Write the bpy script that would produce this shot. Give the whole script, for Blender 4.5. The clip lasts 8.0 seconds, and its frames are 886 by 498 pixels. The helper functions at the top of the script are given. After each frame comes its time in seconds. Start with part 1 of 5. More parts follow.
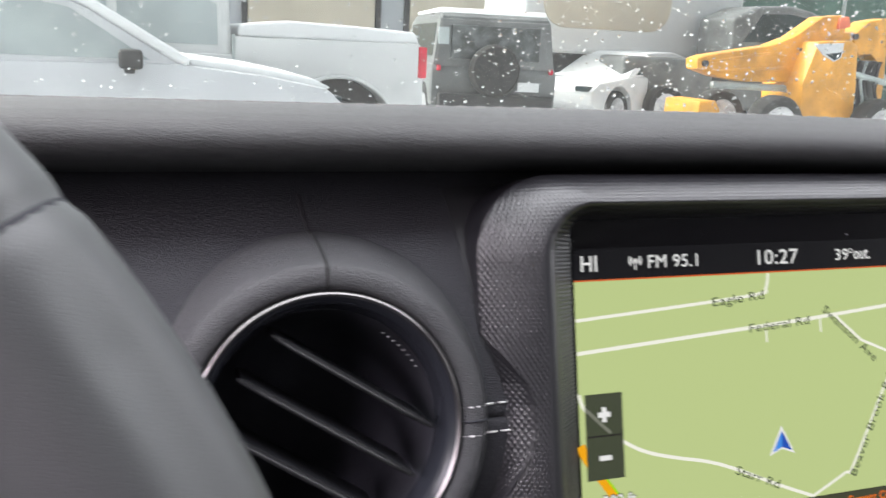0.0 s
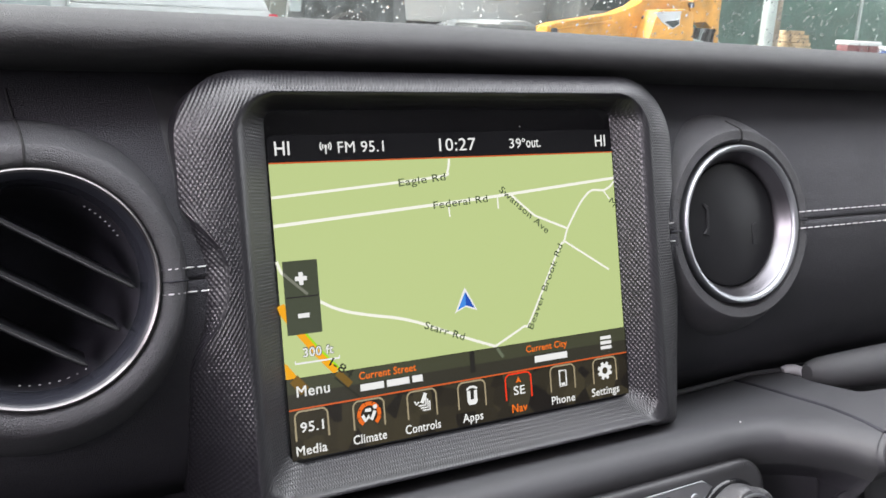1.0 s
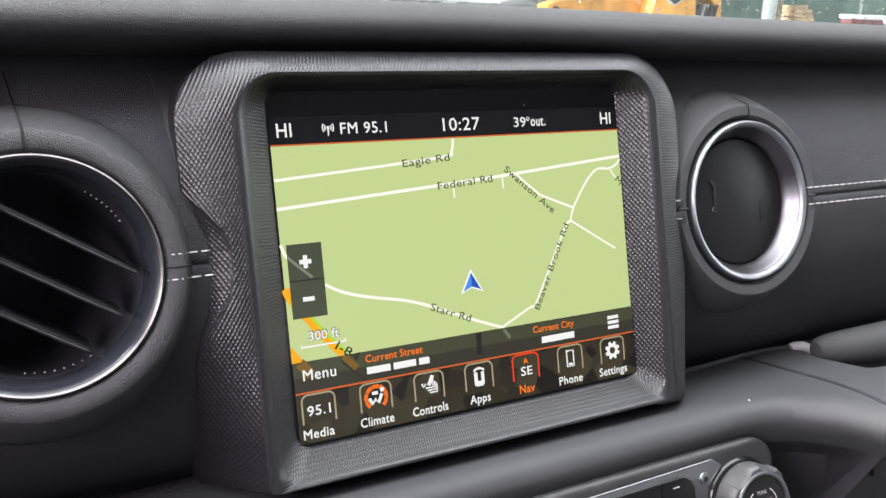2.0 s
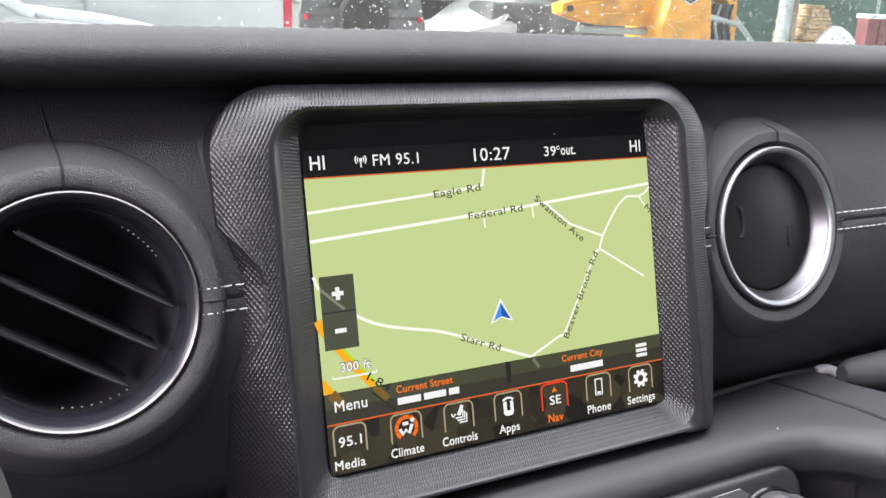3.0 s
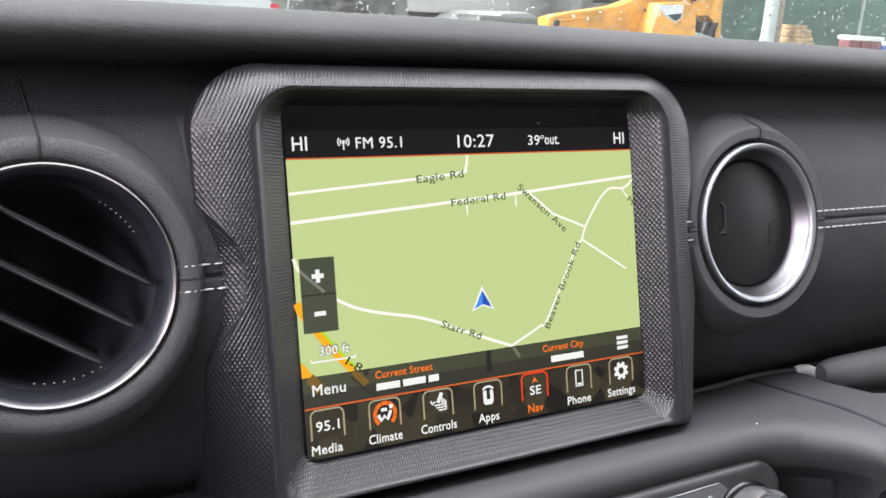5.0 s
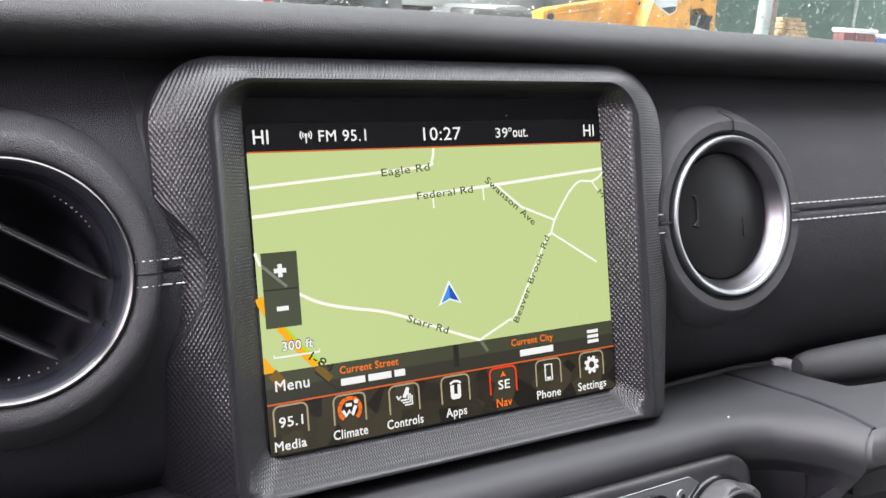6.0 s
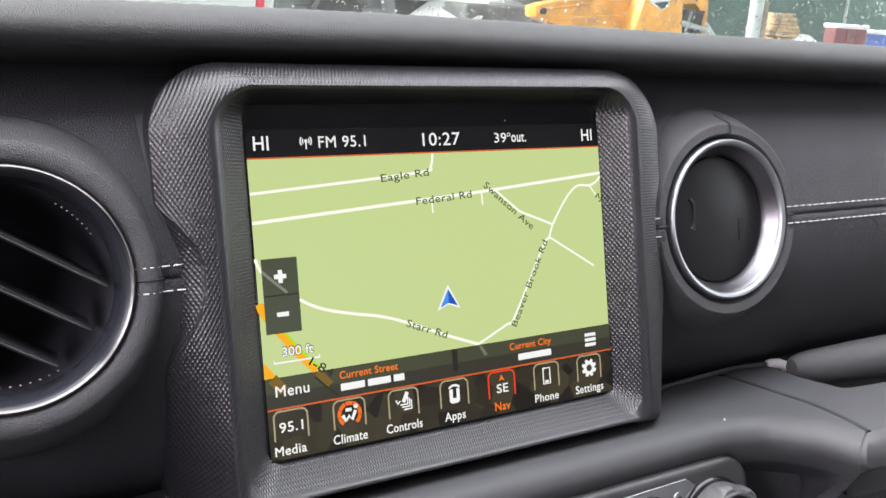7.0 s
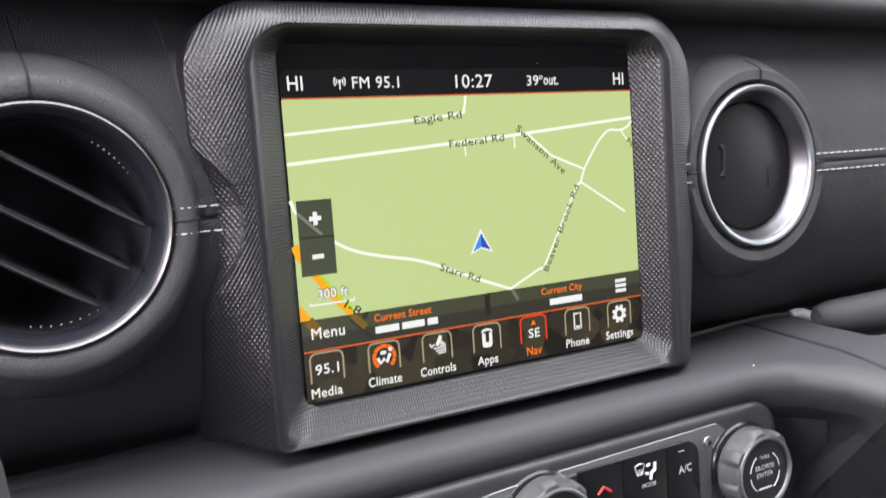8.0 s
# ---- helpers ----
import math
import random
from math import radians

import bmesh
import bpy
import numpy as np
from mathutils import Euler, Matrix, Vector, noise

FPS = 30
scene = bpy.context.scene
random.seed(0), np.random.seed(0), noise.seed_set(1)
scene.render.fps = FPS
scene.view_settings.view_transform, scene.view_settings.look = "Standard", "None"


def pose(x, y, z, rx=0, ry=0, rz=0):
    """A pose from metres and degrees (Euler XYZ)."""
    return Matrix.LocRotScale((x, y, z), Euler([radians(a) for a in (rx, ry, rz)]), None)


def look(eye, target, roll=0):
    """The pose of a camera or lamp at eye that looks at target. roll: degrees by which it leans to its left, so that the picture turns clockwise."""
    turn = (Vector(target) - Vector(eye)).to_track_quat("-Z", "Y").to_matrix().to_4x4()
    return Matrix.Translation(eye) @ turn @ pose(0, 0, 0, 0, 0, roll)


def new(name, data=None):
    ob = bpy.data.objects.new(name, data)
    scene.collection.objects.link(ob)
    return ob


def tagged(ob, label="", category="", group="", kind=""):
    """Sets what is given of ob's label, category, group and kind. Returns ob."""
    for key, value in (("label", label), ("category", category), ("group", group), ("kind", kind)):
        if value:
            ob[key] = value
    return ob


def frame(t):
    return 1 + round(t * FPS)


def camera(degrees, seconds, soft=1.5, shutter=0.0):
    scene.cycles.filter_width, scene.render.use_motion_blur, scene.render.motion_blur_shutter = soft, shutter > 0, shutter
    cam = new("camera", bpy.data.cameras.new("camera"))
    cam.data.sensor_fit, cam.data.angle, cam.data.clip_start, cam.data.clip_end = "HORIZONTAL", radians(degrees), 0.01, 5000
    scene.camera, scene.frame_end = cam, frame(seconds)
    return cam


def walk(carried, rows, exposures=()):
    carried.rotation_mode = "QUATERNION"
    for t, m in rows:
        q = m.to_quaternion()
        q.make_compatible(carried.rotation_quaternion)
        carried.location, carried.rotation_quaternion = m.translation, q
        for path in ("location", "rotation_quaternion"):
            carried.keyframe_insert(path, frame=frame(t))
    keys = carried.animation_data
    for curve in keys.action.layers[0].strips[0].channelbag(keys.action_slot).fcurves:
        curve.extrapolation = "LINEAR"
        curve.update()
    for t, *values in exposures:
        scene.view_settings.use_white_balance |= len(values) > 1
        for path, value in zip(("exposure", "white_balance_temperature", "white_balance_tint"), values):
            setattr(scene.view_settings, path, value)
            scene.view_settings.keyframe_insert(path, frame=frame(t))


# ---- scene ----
# The screen of the dashboard gives the frame in which the whole dashboard is laid out:
# x to the passenger's side, y into the dash, z up along the glass, which leans back.
LEAN_BACK = 15.0
S = pose(0, 0, 1.30, -LEAN_BACK, 0, 0)

cam = camera(54.4, 8.0, soft=1.5, shutter=0.3)
PATH = [
    (0, (-0.228, -0.2663, 0.0649), (0.4371, 1.6197, 0.09), -2.17),
    (0.2, (-0.2062, -0.2711, 0.0606), (0.495, 1.6018, 0.0877), -3.00),
    (0.3, (-0.1965, -0.2800, 0.0590), (0.5320, 1.5845, 0.0700), -3.20),
    (0.4, (-0.1946, -0.2890, 0.0555), (0.5873, 1.5519, 0.0469), -3.55),
    (0.5, (-0.2078, -0.3003, 0.0483), (0.6431, 1.5094, 0.0192), -3.63),
    (0.6, (-0.2115, -0.3191, 0.0434), (0.6398, 1.4901, -0.0026), -3.63),
    (0.7, (-0.2022, -0.3345, 0.0370), (0.6612, 1.4685, -0.0230), -3.80),
    (0.8, (-0.1925, -0.3445, 0.0335), (0.6990, 1.4436, -0.0530), -4.20),
    (1, (-0.1902, -0.3346, 0.0269), (0.7535, 1.4277, -0.0326), -4.30),
    (1.2, (-0.1885, -0.3317, 0.0287), (0.7765, 1.4188, -0.0384), -4.62),
    (2.3, (-0.1903, -0.3314, 0.0263), (0.7295, 1.4412, -0.0826), -5.19),
    (2.5, (-0.1946, -0.3324, 0.0288), (0.7178, 1.444, -0.0797), -5.14),
    (2.7, (-0.2001, -0.3293, 0.0382), (0.6993, 1.4543, -0.0612), -5.26),
    (3, (-0.195, -0.3282, 0.0412), (0.7113, 1.4516, -0.0624), -4.80),
    (3.2, (-0.197, -0.328, 0.0388), (0.7117, 1.4502, -0.0719), -4.59),
    (3.5, (-0.1993, -0.325, 0.0408), (0.7125, 1.4524, -0.0575), -4.31),
    (3.7, (-0.2046, -0.3251, 0.0411), (0.6999, 1.4561, -0.0552), -4.14),
    (4, (-0.2066, -0.3258, 0.039), (0.716, 1.4464, -0.0509), -3.82),
    (4.2, (-0.2079, -0.3211, 0.0358), (0.7151, 1.4509, -0.0537), -3.73),
    (4.5, (-0.206, -0.3181, 0.0257), (0.7271, 1.4484, -0.068), -3.61),
    (4.7, (-0.202, -0.3191, 0.0253), (0.7414, 1.4419, -0.0691), -3.53),
    (5, (-0.1945, -0.3264, 0.03), (0.7492, 1.4352, -0.049), -3.78),
    (5.2, (-0.1898, -0.3276, 0.0312), (0.7549, 1.4333, -0.051), -3.83),
    (6.5, (-0.1815, -0.331, 0.0279), (0.778, 1.4208, -0.0756), -4.01),
    (6.8, (-0.1826, -0.3312, 0.0298), (0.783, 1.4169, -0.0796), -3.98),
    (7, (-0.1848, -0.3298, 0.0337), (0.7807, 1.4184, -0.0736), -3.93),
    (7.2, (-0.1829, -0.3263, 0.0359), (0.7731, 1.4271, -0.0716), -3.88),
    (7.5, (-0.183, -0.3252, 0.0376), (0.7803, 1.4235, -0.0818), -3.95),
    (7.7, (-0.1928, -0.321, 0.0335), (0.7643, 1.4293, -0.1097), -4.03),
    (7.8, (-0.1946, -0.3196, 0.0312), (0.7593, 1.4312, -0.125), -4.00),
    (7.9, (-0.1945, -0.3218, 0.0286), (0.7559, 1.4296, -0.1421), -4.04),
    (8, (-0.1962, -0.3217, 0.0252), (0.757, 1.4266, -0.1618), -4.08),
]
EV = 2.4
walk(cam, [(t, S @ look(eye, target, roll)) for t, eye, target, roll in PATH],
     exposures=[(0.0, EV - 0.2), (0.6, EV - 0.18), (1.2, EV - 0.08), (2.5, EV), (8.0, EV)])

# ---- daylight: overcast, snow on the ground ----
world = bpy.data.worlds.new("overcast_sky")
scene.world = world
world.use_nodes = True
wn = world.node_tree.nodes
sky = wn.new("ShaderNodeTexSky")
sky.sky_type = 'NISHITA'
sky.sun_disc = False
sky.sun_elevation = radians(38)
sky.sun_rotation = radians(-60)
sky.air_density = 1.0
sky.dust_density = 6.0
sky.ozone_density = 0.3
back = wn["Background"]
back.inputs["Strength"].default_value = 0.092
cloud = wn.new("ShaderNodeHueSaturation")  # thick cloud greys the sky
cloud.inputs["Saturation"].default_value = 0.2
world.node_tree.links.new(sky.outputs[0], cloud.inputs["Color"])
world.node_tree.links.new(cloud.outputs[0], back.inputs[0])

sun = new("sun", bpy.data.lights.new("sun", "SUN"))
sun.data.energy = 0.7
sun.data.angle = radians(25)
sun.data.color = (1.0, 0.97, 0.93)
sun.matrix_world = look((0, 0, 0), (0.66 * 0.8, -0.38 * 0.8, -0.62))


# area lamps: fill in an added roof opening, daylight in the side and rear windows
for nm, at_, to, w, h, power in (("roof_fill", (0.0, -0.04, 1.87), (0.0, -0.04, 1.0), 1.4, 0.42, 3.1),
                                 ("side_daylight", (-0.88, -0.34, 1.67), (0.2, -0.06, 1.30), 0.6, 0.30, 2.4),
                                 ("far_side_daylight", (1.12, -0.16, 1.58), (0.0, -0.10, 1.25), 0.8, 0.40, 0.75),
                                 ("rear_daylight", (0.0, -2.29, 1.50), (0.0, 0.0, 1.35), 1.5, 0.44, 0.6)):
    lamp = new(nm, bpy.data.lights.new(nm, "AREA"))
    lamp.data.shape, lamp.data.size, lamp.data.size_y, lamp.data.energy = 'RECTANGLE', w, h, power
    lamp.data.color = (1.0, 0.89, 1.0) if nm == "side_daylight" else (0.935, 0.95, 1.0)
    lamp.matrix_world = look(at_, to)


# ---- materials ----
def lin(r, g, b):
    return tuple(c / 255 / 12.92 if c <= 10 else ((c / 255 + 0.055) / 1.055) ** 2.4 for c in (r, g, b))


class Mat:
    """A node material with a principled shader and a few shortcuts."""

    def __init__(self, name, color, rough=0.5, metal=0.0, spec=0.5):
        self.m = bpy.data.materials.new(name)
        self.m.use_nodes = True
        self.t = self.m.node_tree
        self.b = self.t.nodes["Principled BSDF"]
        self.b.inputs["Base Color"].default_value = (*color, 1)
        self.b.inputs["Roughness"].default_value = rough
        self.b.inputs["Metallic"].default_value = metal
        self.b.inputs["Specular IOR Level"].default_value = spec
        self.color = color

    def node(self, kind, **values):
        n = self.t.nodes.new(kind)
        for k, v in values.items():
            n.inputs[k].default_value = v
        return n

    def link(self, a, b):
        self.t.links.new(a, b)

    def coords(self):
        return self.node("ShaderNodeTexCoord").outputs["Object"]

    def noise(self, scale, detail=4.0, rough=0.55):
        n = self.node("ShaderNodeTexNoise", Scale=scale, Detail=detail, Roughness=rough)
        self.link(self.coords(), n.inputs["Vector"])
        return n.outputs["Fac"]

    def ramp(self, fac, a, b, ca, cb):
        r = self.node("ShaderNodeValToRGB")
        r.color_ramp.elements[0].position, r.color_ramp.elements[1].position = a, b
        r.color_ramp.elements[0].color, r.color_ramp.elements[1].color = (*ca, 1), (*cb, 1)
        self.link(fac, r.inputs[0])
        return r.outputs[0]

    def vary(self, scale, amount, a=0.35, b=0.65):
        """Tone that drifts by amount about the base colour."""
        lo = tuple(c * (1 - amount) for c in self.color)
        hi = tuple(min(1, c * (1 + amount)) for c in self.color)
        self.link(self.ramp(self.noise(scale), a, b, lo, hi), self.b.inputs["Base Color"])
        return self

    def rough_vary(self, scale, lo, hi):
        n = self.node("ShaderNodeMapRange")
        n.inputs["To Min"].default_value, n.inputs["To Max"].default_value = lo, hi
        self.link(self.noise(scale), n.inputs["Value"])
        self.link(n.outputs[0], self.b.inputs["Roughness"])
        return self

    def bump(self, fac, strength, dist=0.0005):
        n = self.node("ShaderNodeBump", Strength=strength, Distance=dist)
        self.link(fac, n.inputs["Height"])
        old = self.b.inputs["Normal"].links
        if old:
            self.link(old[0].from_socket, n.inputs["Normal"])
        self.link(n.outputs[0], self.b.inputs["Normal"])
        return self

    def grain(self, scale, strength, dist=0.0004):
        """Leather or moulded grain: cells with soft valleys."""
        v = self.node("ShaderNodeTexVoronoi", Scale=scale)
        v.feature = 'DISTANCE_TO_EDGE'
        w = self.node("ShaderNodeTexNoise", Scale=scale * 0.5, Detail=3.0)
        self.link(self.coords(), w.inputs["Vector"])
        mix = self.node("ShaderNodeVectorMath")
        mix.operation = 'MULTIPLY_ADD'
        self.link(w.outputs["Color"], mix.inputs[0])
        mix.inputs[1].default_value = (0.7 / scale,) * 3
        self.link(self.coords(), mix.inputs[2])
        self.link(mix.outputs[0], v.inputs["Vector"])
        dome = self.node("ShaderNodeMapRange")
        dome.interpolation_type = 'SMOOTHSTEP'
        dome.inputs["From Min"].default_value, dome.inputs["From Max"].default_value = 0.0, 0.32
        self.link(v.outputs["Distance"], dome.inputs["Value"])
        return self.bump(dome.outputs[0], strength, dist)


def glow(name, rgb, gain=1.0):
    """A lit patch of the display under its glossy glass."""
    k = Mat(name, (0.004, 0.004, 0.004), 0.25, 0, 0.2)
    k.b.inputs["Emission Color"].default_value = (*lin(*rgb), 1)
    k.b.inputs["Emission Strength"].default_value = gain * 2 ** -EV
    return k.m


M = {}
m = Mat("dash_leather", (0.0265, 0.0262, 0.0310), 0.55, 0, 0.32); m.vary(9, 0.12); m.rough_vary(40, 0.44, 0.58); m.grain(1250, 0.85, 0.00022); M["leather"] = m.m
m = Mat("pad_vinyl", (0.042, 0.0422, 0.043), 0.6, 0, 0.36); m.vary(8, 0.1); m.rough_vary(60, 0.5, 0.62); m.grain(1150, 0.8, 0.00022); M["pad"] = m.m
# dash leather in a lighter tone: the collars' sheen is put into the colour
m = Mat("pod_leather_sheen", (0.044, 0.0435, 0.047), 0.5, 0, 0.45); m.vary(14, 0.12); m.rough_vary(60, 0.42, 0.56); m.grain(1250, 0.8, 0.00022); M["pod"] = m.m
m = Mat("knurled_plastic", (0.011, 0.0106, 0.0130), 0.34, 0, 0.62); m.vary(20, 0.1); m.rough_vary(120, 0.30, 0.40); M["knurl"] = m.m
m = Mat("matte_plastic", (0.026, 0.026, 0.028), 0.5, 0, 0.45); m.vary(15, 0.12); m.grain(1600, 0.3, 0.0002); M["plastic"] = m.m
m = Mat("soft_shelf_plastic", (0.046, 0.0465, 0.050), 0.58, 0, 0.38); m.vary(7, 0.1); m.rough_vary(30, 0.52, 0.64); m.grain(1500, 0.15, 0.0001); M["shelf"] = m.m
m = Mat("satin_silver", (0.33, 0.34, 0.355), 0.42, 1.0); m.rough_vary(90, 0.38, 0.48); M["silver"] = m.m
m = Mat("cone_metal", (0.155, 0.15, 0.16), 0.34, 1.0); m.rough_vary(90, 0.3, 0.4); M["cone"] = m.m
m = Mat("dark_chrome", (0.14, 0.133, 0.133), 0.3, 1.0); m.rough_vary(90, 0.26, 0.34); M["dark_chrome"] = m.m
m = Mat("satin_plate", (0.34, 0.34, 0.355), 0.42, 1.0); m.rough_vary(90, 0.38, 0.48); M["plate"] = m.m
m = Mat("funnel_gloss", (0.018, 0.019, 0.024), 0.2, 0, 0.3); m.rough_vary(80, 0.16, 0.24); M["funnel"] = m.m
m = Mat("gloss_black", (0.008, 0.008, 0.009), 0.16, 0, 0.5); m.rough_vary(60, 0.12, 0.22); M["gloss"] = m.m
m = Mat("vent_black", (0.014, 0.014, 0.016), 0.35, 0, 0.4); m.rough_vary(70, 0.28, 0.42); M["vent"] = m.m
m = Mat("duct_black", (0.026, 0.026, 0.032), 0.7, 0, 0.2); m.vary(60, 0.2); M["duct"] = m.m
m = Mat("slat_black", (0.022, 0.022, 0.024), 0.14, 0.35, 1.0); m.rough_vary(80, 0.10, 0.17); M["slat"] = m.m
m = Mat("closed_flap_grey", (0.0105, 0.0105, 0.012), 0.46, 0, 0.28); m.vary(30, 0.12); m.rough_vary(80, 0.36, 0.48); M["flap"] = m.m
m = Mat("tick_print", (0.20, 0.20, 0.20), 0.7); m.vary(200, 0.1); M["tick"] = m.m
m = Mat("end_cap_grey", (0.45, 0.45, 0.46), 0.4); m.vary(60, 0.1); M["endcap"] = m.m
m = Mat("grey_thread", (0.15, 0.147, 0.143), 0.75); m.vary(300, 0.2); M["grey_thread"] = m.m
m = Mat("thread", (0.58, 0.57, 0.57), 0.75); m.vary(300, 0.15); M["thread"] = m.m
m = Mat("dark_thread", (0.005, 0.005, 0.005), 0.85); m.vary(300, 0.2); M["dark_thread"] = m.m
m = Mat("wheel_leather", (0.050, 0.051, 0.053), 0.42, 0, 0.5); m.vary(10, 0.1); m.rough_vary(50, 0.42, 0.54); m.grain(1500, 0.15, 0.0001); M["wheel"] = m.m
m = Mat("handle_vinyl", (0.06, 0.06, 0.063), 0.5, 0, 0.45); m.vary(12, 0.1); m.grain(2000, 0.5, 0.0002); M["handle"] = m.m
m = Mat("screen_glass", (0.006, 0.006, 0.007), 0.12, 0, 0.35); m.rough_vary(30, 0.09, 0.16); M["glass"] = m.m
m = Mat("headliner", (0.42, 0.42, 0.41), 0.9); m.vary(30, 0.08); M["headliner"] = m.m
m = Mat("cabin_trim", (0.16, 0.16, 0.165), 0.7); m.vary(12, 0.15); M["cabin"] = m.m
m = Mat("button_rubber", (0.012, 0.012, 0.013), 0.38, 0, 0.45); m.vary(40, 0.2); M["button"] = m.m
m = Mat("legend_white", (0.72, 0.72, 0.72), 0.6); m.vary(200, 0.06); M["legend"] = m.m
m = Mat("legend_red", (0.55, 0.03, 0.025), 0.5); m.vary(200, 0.06); M["legend_red"] = m.m
m = Mat("knob_grip", (0.075, 0.075, 0.078), 0.4, 0, 0.5); m.vary(60, 0.15); m.grain(1800, 0.3, 0.0002); M["grip"] = m.m
m = Mat("knob_rubber", (0.032, 0.032, 0.034), 0.45, 0, 0.5); m.vary(60, 0.15); M["knob"] = m.m
# outside
m = Mat("snow", (0.66, 0.67, 0.68), 0.8); m.vary(0.8, 0.06); m.bump(m.noise(5, 6), 0.5, 0.05); M["snow"] = m.m
m = Mat("snowy_asphalt", (0.3, 0.3, 0.3), 0.75)
m.link(m.ramp(m.noise(0.35, 7, 0.65), 0.38, 0.52, (0.075, 0.073, 0.07), (0.78, 0.79, 0.81)), m.b.inputs["Base Color"]); m.bump(m.noise(8, 6), 0.4, 0.03); M["ground"] = m.m
m = Mat("white_paint", (0.56, 0.57, 0.57), 0.25, 0, 0.5); m.vary(1.5, 0.05); m.rough_vary(3, 0.2, 0.4); M["white"] = m.m
m = Mat("silver_paint", (0.50, 0.51, 0.53), 0.3, 0.1, 0.5); m.vary(1.5, 0.06); m.rough_vary(3, 0.25, 0.45); M["silverpaint"] = m.m
m = Mat("grey_paint", (0.115, 0.12, 0.12), 0.4, 0, 0.5); m.vary(2.2, 0.35, 0.3, 0.7); m.rough_vary(4, 0.3, 0.6); M["grey"] = m.m
m = Mat("car_window", (0.02, 0.03, 0.032), 0.12, 0, 0.5); m.vary(1.5, 0.3); M["window"] = m.m
m = Mat("snowy_glass", (0.075, 0.085, 0.085), 0.4, 0, 0.4); m.vary(7, 0.5, 0.4, 0.7); M["snowglass"] = m.m
# pale base colour stands in for sky reflected in the car glass
m = Mat("sky_pale_car_glass", (0.34, 0.38, 0.38), 0.15, 0, 0.5); m.vary(1.2, 0.15); M["paleglass"] = m.m
m = Mat("black_trim", (0.02, 0.02, 0.021), 0.6); m.vary(5, 0.25); M["trim"] = m.m
m = Mat("tyre", (0.018, 0.018, 0.018), 0.85); m.vary(8, 0.3); M["tyre"] = m.m
m = Mat("rim_alloy", (0.4, 0.4, 0.41), 0.35, 0.8); m.vary(8, 0.2); M["rim"] = m.m
m = Mat("tail_red", (0.52, 0.012, 0.035), 0.2, 0, 0.5); m.vary(5, 0.2); M["red"] = m.m
m = Mat("machine_orange", (0.60, 0.27, 0.025), 0.45); m.vary(3.5, 0.3, 0.3, 0.7); m.rough_vary(5, 0.35, 0.6); M["orange"] = m.m
m = Mat("faded_red", (0.7, 0.16, 0.08), 0.5); m.vary(3, 0.2); M["coral"] = m.m
m = Mat("beige_siding", (0.50, 0.45, 0.36), 0.7); m.vary(0.7, 0.1); M["beige"] = m.m
m = Mat("green_screen", (0.055, 0.115, 0.09), 0.7); m.vary(1.1, 0.3, 0.3, 0.7); m.bump(m.noise(3, 5), 0.6, 0.06); M["green"] = m.m
m = Mat("galvanised", (0.36, 0.40, 0.39), 0.5, 0.4); m.vary(3, 0.15); M["galv"] = m.m
m = Mat("raw_timber", (0.40, 0.28, 0.16), 0.8); m.vary(9, 0.45, 0.3, 0.7); M["timber"] = m.m
m = Mat("weathered_bark", (0.27, 0.22, 0.17), 0.85); m.vary(5, 0.3); M["bark"] = m.m
m = Mat("brick_red", (0.15, 0.03, 0.035), 0.6); m.vary(4, 0.25); M["brickred"] = m.m
m = Mat("tarp_blue", (0.03, 0.10, 0.42), 0.5); m.vary(4, 0.25); M["blue"] = m.m
m = Mat("far_building", (0.36, 0.38, 0.40), 0.8); m.vary(0.5, 0.1); M["far"] = m.m

m = Mat("water_drop", (1, 1, 1), 0.0, 0, 0.5)
m.b.inputs["Transmission Weight"].default_value = 1.0
m.b.inputs["IOR"].default_value = 1.33
M["water"] = m.m

m = Mat("clear_pane", (1, 1, 1), 0.02)
tr, gl, mx = m.node("ShaderNodeBsdfTransparent"), m.node("ShaderNodeBsdfGlossy", Roughness=0.02), m.node("ShaderNodeMixShader", Fac=0.03)
tr.inputs[0].default_value = (0.94, 0.97, 0.96, 1)
m.link(tr.outputs[0], mx.inputs[1]); m.link(gl.outputs[0], mx.inputs[2])
film, wet = m.node("ShaderNodeBsdfTranslucent"), m.node("ShaderNodeMixShader", Fac=0.014)  # a thin wet film scatters daylight
m.link(mx.outputs[0], wet.inputs[1]); m.link(film.outputs[0], wet.inputs[2])
m.link(wet.outputs[0], m.t.nodes["Material Output"].inputs["Surface"]); M["pane"] = m.m


# ---- building helpers ----
def thing(name, m, label, category, group="", kind=""):
    """The Empty that carries a thing's parts, at the pose m."""
    ob = new(name)
    ob.empty_display_size = 0.05
    ob.matrix_world = m
    return tagged(ob, label, category, group, kind)


def where(ob):
    return ob.matrix_basis if ob.parent is None else where(ob.parent) @ ob.matrix_basis


def part(name, bm, material, parent=None, label="", frame_m=None, smooth=True, kind="", soft=False):
    """Links a bmesh, laid out in frame_m (the dashboard's frame if none), as one mesh object under parent."""
    fm = S if frame_m is None else frame_m
    base = where(parent) if parent else Matrix()
    me = bpy.data.meshes.new(name)
    if isinstance(bm, bpy.types.Mesh):
        me = bm
    else:
        bm.normal_update()
        bm.to_mesh(me)
        bm.free()
    me.transform(base.inverted() @ fm)
    me.materials.clear()
    me.materials.append(material)
    for p in me.polygons:
        p.use_smooth = smooth
    if smooth and not soft:
        me.set_sharp_from_angle(angle=radians(40))
    ob = new(name, me)
    if parent:
        ob.parent = parent
    if label or kind:
        tagged(ob, label=label, kind=kind)
    return ob


